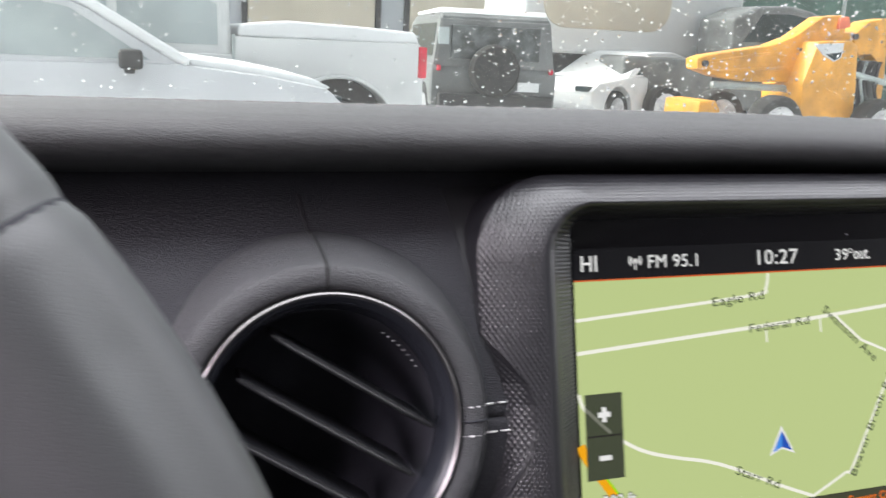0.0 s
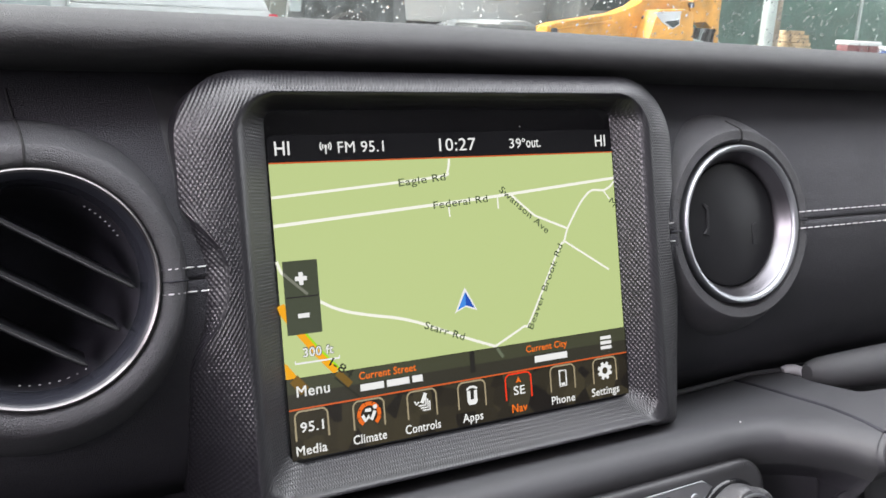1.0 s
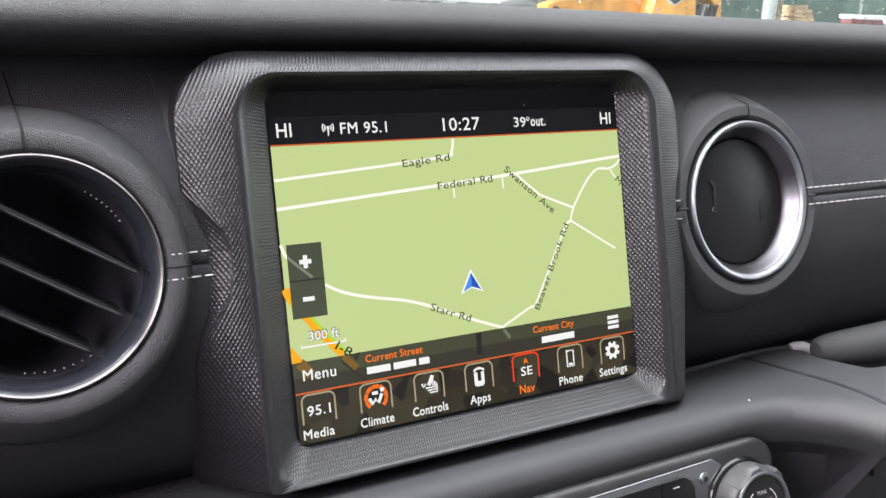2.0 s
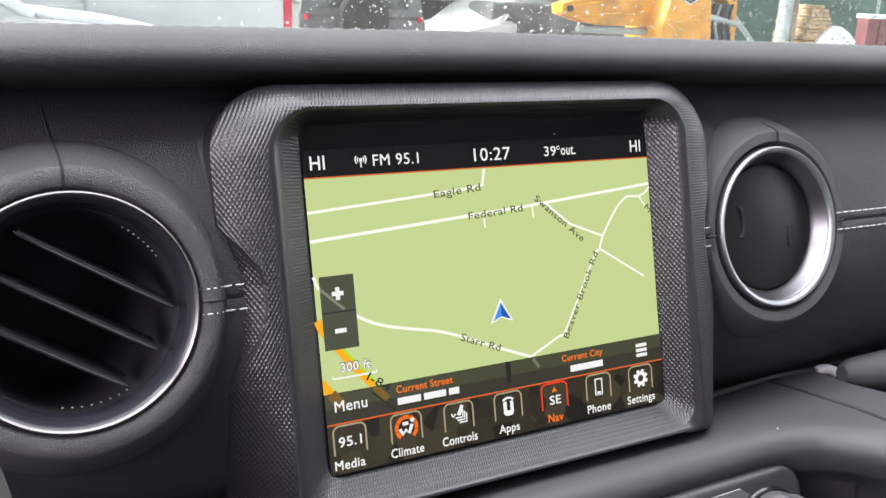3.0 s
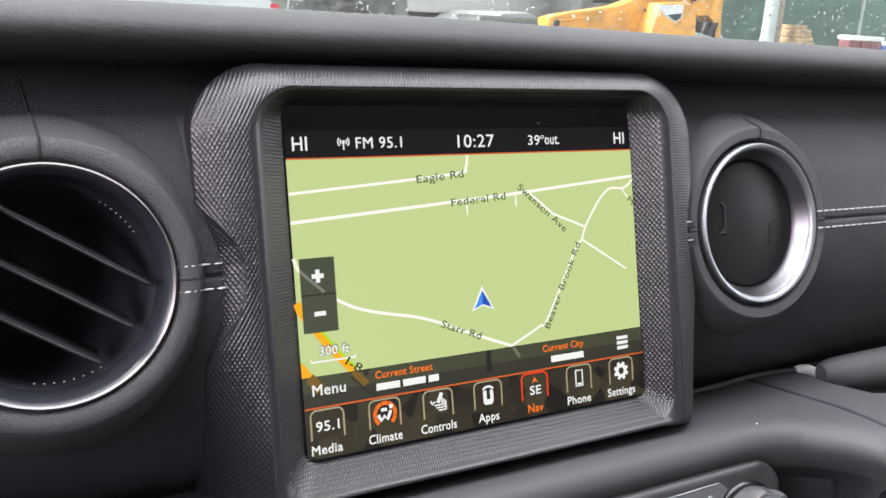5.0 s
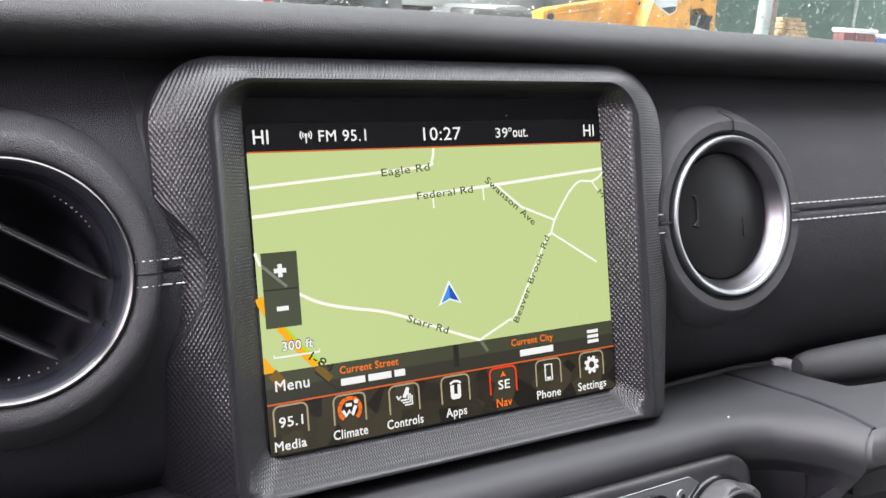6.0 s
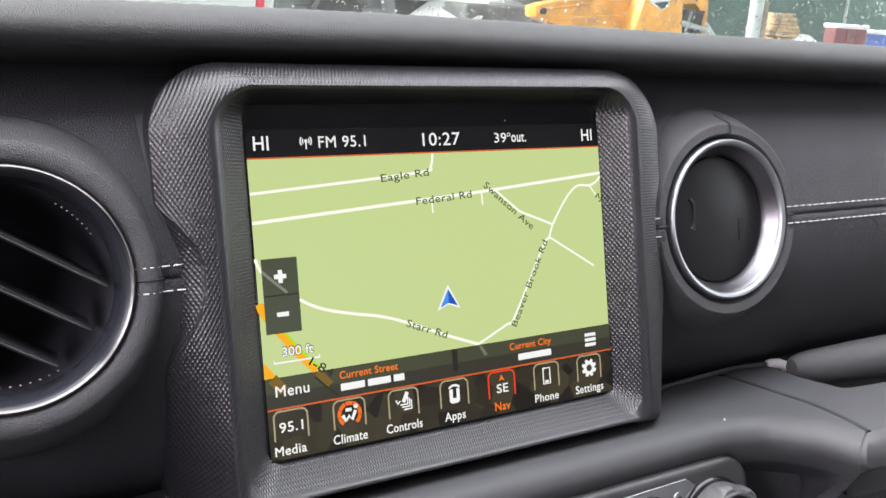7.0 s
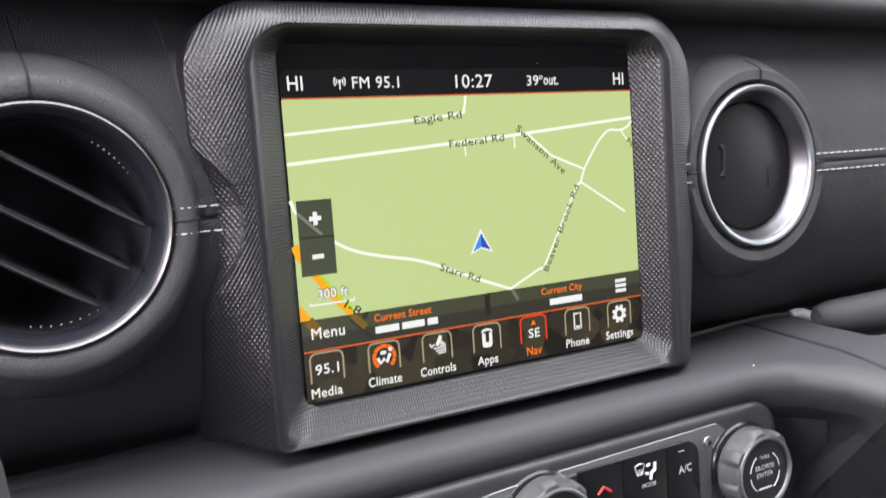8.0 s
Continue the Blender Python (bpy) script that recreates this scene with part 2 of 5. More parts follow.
def shape(verts, faces):
    bm = bmesh.new()
    vs = [bm.verts.new(v) for v in verts]
    for f in faces:
        try:
            bm.faces.new([vs[i] for i in f])
        except ValueError:
            pass
    return bm


def box(x0, x1, y0, y1, z0, z1, bevel=0.0, seg=2):
    bm = bmesh.new()
    bmesh.ops.create_cube(bm, size=1, matrix=Matrix.Translation(((x0 + x1) / 2, (y0 + y1) / 2, (z0 + z1) / 2)) @ Matrix.Diagonal((x1 - x0, y1 - y0, z1 - z0, 1)))
    if bevel:
        bmesh.ops.bevel(bm, geom=bm.edges[:], offset=bevel, segments=seg, affect='EDGES', profile=0.6)
    return bm


def lathe(profile, m, n=64, closed=False):
    """A surface of revolution: (radius, height) along the z of m."""
    verts, faces = [], []
    for r, h in profile:
        for i in range(n):
            a = 2 * math.pi * i / n
            verts.append(m @ Vector((r * math.cos(a), r * math.sin(a), h)))
    k = len(profile)
    for j in range(k - 1 + closed):
        for i in range(n):
            a, b = j * n, ((j + 1) % k) * n
            faces.append((a + i, a + (i + 1) % n, b + (i + 1) % n, b + i))
    return shape(verts, faces)


def cap(bm):
    """Closes open rims."""
    edges = [e for e in bm.edges if e.is_boundary]
    if edges:
        bmesh.ops.holes_fill(bm, edges=edges)
    bmesh.ops.recalc_face_normals(bm, faces=bm.faces)
    return bm


def prism(outline, y0, y1, bevel=0.0, seg=2):
    """An outline of (x, z) run from y0 to y1."""
    n = len(outline)
    bm = shape([(x, y, z) for y in (y0, y1) for x, z in outline],
               [tuple(range(n)), tuple(range(2 * n - 1, n - 1, -1))] + [(i, i + n, (i + 1) % n + n, (i + 1) % n) for i in range(n)])
    bmesh.ops.recalc_face_normals(bm, faces=bm.faces)
    if bevel:
        bmesh.ops.bevel(bm, geom=bm.edges[:], offset=bevel, segments=seg, affect='EDGES', profile=0.6)
    return bm


def tube(points, r, n=10):
    """A round bar along points."""
    pts = [Vector(p) for p in points]
    verts, faces = [], []
    for i, p in enumerate(pts):
        d = (pts[min(i + 1, len(pts) - 1)] - pts[max(i - 1, 0)]).normalized()
        u = d.cross(Vector((0.13, 0.31, 0.94))).normalized()
        v = d.cross(u)
        for k in range(n):
            a = 2 * math.pi * k / n
            verts.append(p + r * (math.cos(a) * u + math.sin(a) * v))
    for i in range(len(pts) - 1):
        for k in range(n):
            faces.append((i * n + k, i * n + (k + 1) % n, (i + 1) * n + (k + 1) % n, (i + 1) * n + k))
    faces += [tuple(range(n - 1, -1, -1)), tuple(range((len(pts) - 1) * n, len(pts) * n))]
    return shape(verts, faces)


def join(*bms):
    """Several shapes of one part in one bmesh."""
    out = bmesh.new()
    for b in bms:
        tmp = bpy.data.meshes.new("tmp")
        b.to_mesh(tmp)
        b.free()
        out.from_mesh(tmp)
        bpy.data.meshes.remove(tmp)
    return out


def interp(x, table):
    return float(np.interp(x, [a for a, b in table], [b for a, b in table]))


# ---- the cabin's shell: plain walls with the window openings that let the daylight in ----
def panel(name, bm, material, label, category):
    return tagged(part(name, bm, M[material], None, frame_m=Matrix(), smooth=False), label, category, kind="structure")


panel("floor", box(-0.84, 1.04, -2.3, 0.9, 0.50, 0.55), "cabin", "dark carpeted floor of the car cabin", "floor")
# the opening above the windscreen header is invented, to light the dash from above
panel("ceiling", join(box(-0.84, 1.04, -2.3, -0.36, 1.86, 1.90), box(-0.84, -0.74, -0.36, 0.17, 1.86, 1.90), box(0.74, 1.04, -0.36, 0.17, 1.86, 1.90)),
      "headliner", "pale grey headliner with an added opening for the fill lamp", "ceiling")
panel("wall_rear", join(box(-0.84, 1.04, -2.34, -2.30, 0.55, 1.25), box(-0.84, 1.04, -2.34, -2.30, 1.76, 1.86)), "cabin", "dark rear panel with the back window opening", "wall")
panel("wall_left", join(box(-0.90, -0.84, -2.3, 0.9, 0.50, 1.28), box(-0.90, -0.84, -2.3, 0.17, 1.80, 1.86), box(-0.90, -0.84, -2.3, -0.70, 1.28, 1.80)),
      "cabin", "dark door panel with the driver's window opening", "wall")
panel("wall_right", join(box(1.04, 1.10, -2.3, 0.9, 0.50, 1.28), box(1.04, 1.10, -2.3, 0.17, 1.80, 1.86), box(1.04, 1.10, -2.3, -0.70, 1.28, 1.80)),
      "cabin", "dark door panel with the passenger's window opening", "wall")
panel("firewall", box(-0.84, 1.04, 0.60, 0.64, 0.55, 1.28), "cabin", "dark bulkhead ahead of the dashboard", "wall")

# windscreen: a flat raked pane in a thin black frame
WS = pose(0, 0.42, 1.32, 114, 0, 0)  # x across, y up the glass
wind = tagged(thing("window_1", WS, "raked windscreen with rain drops on its outside", "windscreen"), kind="structure")
p = part("pane", box(-0.80, 1.00, 0.0, 0.60, -0.003, 0.003), M["pane"], wind, frame_m=WS, smooth=False)
p.visible_shadow = False
part("window_frame", join(box(-0.86, -0.80, -0.04, 0.66, -0.02, 0.02), box(1.00, 1.06, -0.04, 0.66, -0.02, 0.02), box(-0.80, 1.00, 0.60, 0.66, -0.02, 0.02), box(-0.80, 1.00, -0.06, 0.0, -0.02, 0.02)),
     M["trim"], wind, frame_m=WS, smooth=False)


# ---- dashboard ----
# Section of the padded face, (z, y); it bellies out at the belt and falls back above and below.
FACE = [(-0.086, 0.068), (-0.078, 0.050), (-0.07, 0.036), (-0.055, 0.0215), (-0.04, 0.012), (-0.02, 0.002), (0.0, -0.0035), (0.0125, -0.005),
        (0.04, -0.0015), (0.055, 0.0035), (0.07, 0.011), (0.08, 0.0175), (0.091, 0.0255), (0.100, 0.034)]


def face_y(z):
    """The section's depth at z, a soft curve through its points."""
    zs, ys = [a for a, b in FACE], [b for a, b in FACE]
    i = max(0, min(len(zs) - 2, int(np.searchsorted(zs, z)) - 1))
    slope = [(ys[min(k + 1, len(ys) - 1)] - ys[max(k - 1, 0)]) / (zs[min(k + 1, len(ys) - 1)] - zs[max(k - 1, 0)]) for k in (i, i + 1)]
    w = zs[i + 1] - zs[i]
    t = min(1.0, max(0.0, (z - zs[i]) / w))
    return ys[i] * (1 + 2 * t) * (1 - t) ** 2 + w * slope[0] * t * (1 - t) ** 2 + ys[i + 1] * t * t * (3 - 2 * t) + w * slope[1] * t * t * (t - 1)


def belt_z(x):
    return 0.0129 if x < 0 else 0.0138 - 0.004 * max(0, x - 0.2)


def sheet(xs, profile, keep=None):
    """A skin swept along x: profile(x) gives (y, z) points. keep(x, z): whether a face there stays."""
    verts, faces = [], []
    k = 0
    for x in xs:
        pts = profile(x)
        k = len(pts)
        verts += [(x, y, z) for y, z in pts]
    for i in range(len(xs) - 1):
        for j in range(k - 1):
            q = (i * k + j, (i + 1) * k + j, (i + 1) * k + j + 1, i * k + j + 1)
            if keep is None or keep(sum(verts[v][0] for v in q) / 4, sum(verts[v][2] for v in q) / 4):
                faces.append(q)
    return shape(verts, faces)


LV = (-0.1749, -0.0085, 0.0147)
RV = (0.1692, -0.0045, 0.0146)


# section of the leather collar round a vent: (radius, height over the vent's plane)
COLLAR = [(0.0424, -0.0060), (0.0430, -0.0064), (0.0437, -0.0044), (0.0443, -0.0016), (0.0452, -0.0001), (0.0464, 0.0002), (0.0476, -0.0008), (0.0488, -0.0026), (0.0502, -0.0050), (0.0522, -0.0082), (0.0545, -0.0122), (0.0568, -0.0172), (0.0588, -0.0240), (0.0606, -0.0330)]
COLLAR_OPEN = [(0.0420, -0.0060), (0.0422, -0.0016), (0.0430, -0.0004), (0.0440, 0.0003), (0.0465, 0.0004)] + [(r + 0.0028, h) for r, h in COLLAR[5:]]
COLLAR_SHUT = COLLAR[:5] + [(r + 0.0034, h) for r, h in COLLAR[5:]]
HOLE = 0.0474


def solid_face(x, z):
    """The padded face is cut out behind the screen unit and the vents."""
    if -0.104 < x < 0.100 and -0.075 < z < 0.085:
        return False
    return math.hypot(x - LV[0], z - LV[2]) > HOLE - 0.0006 and math.hypot(x - RV[0], z - RV[2]) > HOLE - 0.0006


def round_holes(bm):
    """Draws the ragged rims of the vent holes on to their circles."""
    for v in bm.verts:
        for cx, _, cz in (LV, RV):
            d = Vector((v.co.x - cx, v.co.z - cz))
            if d.length < HOLE:
                d *= HOLE / max(1e-6, d.length)
                v.co.x, v.co.z = cx + d.x, cz + d.y
    return bm


def skin_y(x, z):
    """Depth of the leather's outside, collars included."""
    y = face_y(z)
    for (cx, cy, cz), section, inner in ((LV, COLLAR_OPEN, 0.0421), (RV, COLLAR_SHUT, 0.0437)):
        r = math.hypot(x - cx, z - cz)
        if inner < r < section[-1][0]:
            y = min(y, cy - interp(r, section))
    return y


def droop(x):
    """The dash falls away a little towards the passenger's side."""
    return -0.014 * max(0.0, x) - 0.05 * max(0.0, x - 0.30) ** 2


dash = thing("dashboard", S @ pose(0, 0, -0.1), "black leather-covered dashboard with pale double stitching", "dashboard")


def pad_profile(x):
    d = droop(x)
    pts = [(0.060, 0.1010), (0.030, 0.0998), (0.010, 0.0992), (0.000, 0.0993), (-0.0055, 0.1000), (-0.0086, 0.1018), (-0.0101, 0.1046), (-0.0097, 0.1076), (-0.0077, 0.1108), (-0.0042, 0.1137), (0.0010, 0.1163), (0.0070, 0.1185),
           (0.0130, 0.1201), (0.0175, 0.1210), (0.0195, 0.1212), (0.0208, 0.1210), (0.0222, 0.1215), (0.0240, 0.1226), (0.030, 0.1238)]
    pts += [(0.030 + t, 0.1238 + 0.172 * t) for t in (0.05, 0.15, 0.25, 0.36)]
    return [(y, z - 0.0025 + d) for y, z in pts]


XS = [-0.74 + 0.02 * i for i in range(75)]
XF = [-0.74 + 0.004 * i for i in range(371)]
part("top_pad", sheet(XS, pad_profile), M["pad"], dash, "grained black vinyl pad along the top")


def upper_profile(x):
    b = belt_z(x)
    zs = [b + 0.0002, b + 0.0005, b + 0.0013, b + 0.0030, b + 0.006] + [0.0255 + 0.004 * i for i in range(19)] + [0.1, 0.104, 0.125]
    lift = [0.0020, 0.0007, 0.0001] + [0] * 22 + [0.004, 0.036]
    return [(face_y(z) + l, z + droop(x) * max(0, (z - b) / 0.1)) for z, l in zip(zs, lift)]


def lower_profile(x):
    b = belt_z(x)
    zs = [-0.30, -0.12] + [-0.086 + 0.004 * i for i in range(23)] + [b - 0.006, b - 0.0030, b - 0.0013, b - 0.0005, b - 0.0002]
    lift = [0] * 27 + [0.0001, 0.0007, 0.0020]
    return [(face_y(z) + l, z) for z, l in zip(zs, lift)]


part("upper_panel", round_holes(sheet(XF, upper_profile, solid_face)), M["leather"], dash, "grained black leather upper panel")
part("lower_panel", round_holes(sheet(XF, lower_profile, solid_face)), M["leather"], dash, "grained black leather lower panel")
for xa, xb in ((-0.73, -0.2215), (-0.1265, -0.106), (0.106, 0.1217), (0.2167, 0.73)):
    part("belt_piping", tube([(xa + (xb - xa) * i / 24, face_y(belt_z(xa)) + 0.0022, belt_z(xa + (xb - xa) * i / 24)) for i in range(25)], 0.0007, 6), M["plastic"], dash, "black piping in the belt seam")


# shelf below the screen: its rounded lip swings forward into a tongue on the passenger's side
SHELF_Z = -0.0829
# the last points are drawn back under the lip to darken the front
LIP = [(-0.0030, -0.0832), (0.0014, -0.0841), (0.0048, -0.0858), (0.0074, -0.0885), (0.0088, -0.0922), (0.0085, -0.0950), (0.0068, -0.0985), (0.0030, -0.1030), (-0.0035, -0.1080), (-0.0130, -0.1130), (-0.0240, -0.1200), (-0.0300, -0.1400), (-0.0320, -0.2200), (-0.0320, -0.32)]
TURN_IN = [(0.110, -0.0194), (0.126, -0.0197), (0.142, -0.0226), (0.1574, -0.0310), (0.1658, -0.0445), (0.1725, -0.0558), (0.1760, -0.0670), (0.1776, -0.0725)]
SEAM = [(0.2100, 0.0490), (0.2060, 0.0289), (0.1985, 0.0025), (0.1920, -0.0213), (0.1860, -0.0429), (0.1815, -0.0619), (0.1784, -0.0728)]


def plan_line(points, steps):
    """A soft line through points of the plan, with even steps."""
    p_ = [Vector(q) for q in points]
    p_ = [2 * p_[0] - p_[1]] + p_ + [2 * p_[-1] - p_[-2]]
    fine = []
    for i in range(1, len(p_) - 2):
        for j in range(12):
            t = j / 12
            a, b, c, d = p_[i - 1:i + 3]
            fine.append(0.5 * (2 * b + (c - a) * t + (2 * a - 5 * b + 4 * c - d) * t * t + (3 * b - a - 3 * c + d) * t ** 3))
    fine.append(p_[-2])
    run = [0.0]
    for a, b in zip(fine, fine[1:]):
        run.append(run[-1] + (b - a).length)
    at = [run[-1] * k / steps for k in range(steps + 1)]
    return [(float(np.interp(t, run, [q.x for q in fine])), float(np.interp(t, run, [q.y for q in fine]))) for t in at]


def wing(rows):
    """Rows of (x, y, z) points of equal count, joined."""
    k = len(rows[0])
    return shape([p for r in rows for p in r], [(i * k + j, i * k + j + 1, (i + 1) * k + j + 1, (i + 1) * k + j) for i in range(len(rows) - 1) for j in range(k - 1)])


edge_c = [(-0.74 + 0.05 * i, -0.0194) for i in range(17)] + plan_line(TURN_IN, 44)
back_b = [(-0.74 + 0.05 * i, 0.052) for i in range(17)] + [(0.110 + 0.0071 * i, 0.052 - 0.0002 * i) for i in range(15)] + plan_line(SEAM, 29)
rows_s = []
for i, ((x, y), (bx, by)) in enumerate(zip(edge_c, back_b)):
    xa, ya = edge_c[max(0, i - 1)]
    xb, yb = edge_c[min(len(edge_c) - 1, i + 1)]
    l = math.hypot(xb - xa, yb - ya)
    nx, ny = (yb - ya) / l, -(xb - xa) / l
    fall = -2.1 * max(0, -0.025 - y) ** 2
    wide = math.hypot(bx - x, by - y)
    fall_b = -2.1 * max(0, -0.025 - by) ** 2
    row = [(bx, by, SHELF_Z + fall_b - 0.0028)] if bx > 0.2 or by < 0.045 else [(bx, by, SHELF_Z - 0.0006)]
    row += [(x + (bx - x) * f, y + (by - y) * f, SHELF_Z + fall * (1 - f) + fall_b * f - (0.00045 if f < 0.3 else 0) * (1 - f / 0.3)) for f in (1 - min(0.3, 0.0007 / wide), 0.75, 0.5, 0.25, 0.13)]
    row += [(x + nx * d, y + ny * d, z + fall) for d, z in ((d_ if d_ > 0 else d_ * min(1.0, wide / 0.05), z_) for d_, z_ in LIP)]
    lack = 1 - min(1.0, wide / 0.05)
    row = [(px, py + (lack * 0.9 * max(0.0, -0.100 - pz + fall) if k > 6 else 0.0), pz) for k, (px, py, pz) in enumerate(row)]
    rows_s.append(row)
part("shelf", wing([r[:15] for r in rows_s]), M["shelf"], dash, "smooth dark shelf with a rounded lip and a forward tongue")
# shade under the lip is put in as darker leather on the same front
part("shaded_front", wing([r[14:] for r in rows_s]), M["leather"], dash, "shelf front below the lip, in darker leather for its shade")

# the end panel beyond the joint rolls down over the front
EDGEX = [(-0.0735, 0.60), (-0.036, 0.55), (-0.0335, 0.33), (-0.0310, 0.262), (-0.0296, 0.2334), (-0.0243, 0.2276), (-0.0124, 0.2300), (0.0077, 0.2345), (0.0150, 0.2370), (0.0258, 0.2420), (0.042, 0.2490), (0.054, 0.2510)]
rows_b = []
for sx, y in plan_line(SEAM, 40):
    xr = interp(y, EDGEX)
    zt = SHELF_Z - 2.1 * max(0, -0.025 - y) ** 2
    rows_b.append([(sx + 0.0020, y, zt - 0.0030), (sx + 0.0026, y, zt - 0.0002)] + [(sx + 0.003 + (xr - 0.004 - sx) * t, y, zt + 0.0006 - 0.03 * max(0, t * (xr - sx) - 0.06)) for t in (0.1, 0.3, 0.6, 0.9, 1.0)]
                  + [(xr - 0.001, y, zt - 0.0006 - 0.03 * max(0, xr - sx - 0.06)), (xr, y, zt - 0.004 - 0.03 * max(0, xr - sx - 0.06)), (xr, y, zt - 0.06)])
tip = rows_s[-1][-len(LIP):]
for k, (x, y, z) in enumerate(tip):
    ahead = 0.0010 + 0.004 * math.sin(min(1.0, k / 4) * math.pi / 2) - 0.006 * max(0, k - 6)
    rows_b.append([(x + 0.0004, y + 0.0010, z - 0.0006), (x + 0.0016, y - ahead * 0.5, z)] + [(x + 0.002 + (0.60 - x) * t, y - ahead, z - 0.03 * max(0, t * 0.42 - 0.06)) for t in (0.02, 0.3, 0.6, 0.9, 1.0)] + [(0.601, y, z - 0.02), (0.601, y + 0.002, z - 0.02), (0.601, y + 0.004, z - 0.03)])
part("wing_cover", wing(rows_b[:50]), M["shelf"], dash, "smooth dark end panel beyond the joint")
# darker leather again stands in for shade below the end panel
part("shaded_front", wing(rows_b[49:]), M["leather"], dash, "end panel front, in darker leather for its shade")
part("shelf_bead", tube([(x, y, -0.0814) for x, y in plan_line([(0.100, 0.0410), (0.158, 0.0430), (0.200, 0.0478), (0.2285, 0.0498), (0.2465, 0.0440)], 24)], 0.0016, 8), M["shelf"], dash, "raised bead along the back of the shelf")
part("joint_strip", tube([(x + 0.0012, y, SHELF_Z - 2.1 * max(0, -0.025 - y) ** 2 - 0.0006) for x, y in plan_line(SEAM, 40)], 0.0014, 8), M["duct"], dash, "dark joint beside the end panel")
part("lint_speck", box(0.1361, 0.1367, -0.0250, -0.0244, SHELF_Z - 0.0006, SHELF_Z + 0.0001), M["legend"], dash, "tiny pale lint speck")
rows_l = []
for k in range(60):
    x = -0.70 + 0.01 * k + 0.004
    y0 = 0.0522 + 0.136 * (max(x, -0.21) + 0.1158)
    rows_l.append([(x, y0 - 0.0105, -0.0840), (x, y0 - 0.0098, -0.0822), (x, y0 - 0.0080, -0.0812), (x, y0 - 0.0030, -0.0808), (x, y0, -0.0812), (x, y0 + 0.0008, -0.0822), (x, y0 + 0.0012, -0.0900)])
part("back_ledge", wing(rows_l), M["leather"], dash, "narrow grained ledge along the back of the shelf")

# flat plate behind the screen's surround
vs, fs = [], []
rows_z = [0.030, 0.038, 0.046, 0.054, 0.062, 0.070, 0.078, 0.086, 0.0905]
for z in rows_z:
    xl = interp(z, [(0.030, -0.118), (0.038, -0.1228), (0.06, -0.1240), (0.0905, -0.1258)])
    vs += [(xl, face_y(z) + 0.003, z), (xl, face_y(z) - 0.0008, z), (-0.108, face_y(z) - 0.0012, z)]
for i in range(len(rows_z) - 1):
    for k in range(2):
        fs.append((i * 3 + k, i * 3 + k + 1, i * 3 + k + 4, i * 3 + k + 3))
n = len(vs)
vs += [(-0.1258, face_y(0.0905) + 0.004, 0.0915), (-0.085, face_y(0.0905) + 0.004, 0.0945), (-0.085, face_y(0.0905) - 0.001, 0.0935)]
fs += [(n - 2, n - 1, n + 2, n + 1), (n - 2, n + 1, n)]
part("backing_plate", shape(vs, fs), M["plastic"], dash, "thin matte plate behind the screen surround")


def stitch_row(points, length, gap, r, lift):
    """Short thread loops, end to end along a line on the leather."""
    bms = []
    pts = [Vector(p) for p in points]
    dist = [0.0]
    for a, b in zip(pts, pts[1:]):
        dist.append(dist[-1] + (b - a).length)

    def at(s):
        i = max(0, min(len(pts) - 2, int(np.searchsorted(dist, s)) - 1))
        f = (s - dist[i]) / max(1e-9, dist[i + 1] - dist[i])
        return pts[i].lerp(pts[i + 1], f)

    verts, faces = [], []
    s = 0.0
    while s + length < dist[-1]:
        a, b = at(s), at(s + length)
        d = (b - a).normalized()
        up = Vector((0, -1, 0))
        side = d.cross(up).normalized()
        out = side.cross(d).normalized()
        if out.y > 0 and abs(out.y) > abs(out.z):
            out = -out
        base = len(verts)
        prof = [(0.0, -0.6), (0.12, 0.35), (0.35, 0.9), (0.65, 0.9), (0.88, 0.35), (1.0, -0.6)]
        for f, h in prof:
            c = a.lerp(b, f) + out * (lift + h * r * 0.8)
            w = r * (0.55 + 0.45 * math.sin(math.pi * (0.12 + 0.76 * f)))
            for k in range(6):
                g = math.pi * 2 * k / 6
                verts.append(c + side * w * math.cos(g) + out * w * math.sin(g) * 0.8)
        for i in range(5):
            for k in range(6):
                faces.append((base + i * 6 + k, base + i * 6 + (k + 1) % 6, base + i * 6 + 6 + (k + 1) % 6, base + i * 6 + 6 + k))
        s += length + gap
    return shape(verts, faces)


def belt_line(x0, x1, dz, n=40):
    out = []
    for i in range(n + 1):
        x = x0 + (x1 - x0) * i / n
        z = belt_z(x) + dz
        out.append((x, skin_y(x, z), z))
    return out


STITCH = [belt_line(-0.1326, -0.105, 0.0046, 30), belt_line(-0.1326, -0.105, -0.0046, 30), belt_line(0.105, 0.1250, 0.0046, 30), belt_line(0.105, 0.1250, -0.0046, 30),
          belt_line(0.2136, 0.73, 0.0046, 400), belt_line(0.2136, 0.73, -0.0046, 400), belt_line(-0.73, -0.219, 0.0048), belt_line(-0.73, -0.219, -0.0048)]
tagged(part("stitching", join(*[stitch_row(l, 0.0042, 0.0013, 0.00034, 0.00005) for l in STITCH]), M["thread"], dash, "pale grey double stitching along the belt seam"), kind="stuff")
for xa, xb in ((-0.1325, -0.1225), (0.1175, 0.1249), (0.2136, 0.2200)):  # the seam runs on over the collars
    part("collar_seam", tube(belt_line(xa, xb, 0.0, 8), 0.0004, 6), M["duct"], dash, "dark belt seam drawn over the vent collar")
pad_line = [(-0.72 + 0.02 * i, 0.0214, 0.1190 + droop(-0.72 + 0.02 * i)) for i in range(72)]
tagged(part("pad_stitching", stitch_row(pad_line, 0.0052, 0.0022, 0.00050, 0.0014), M["grey_thread"], dash, "grey stitching along the pad"), kind="stuff")


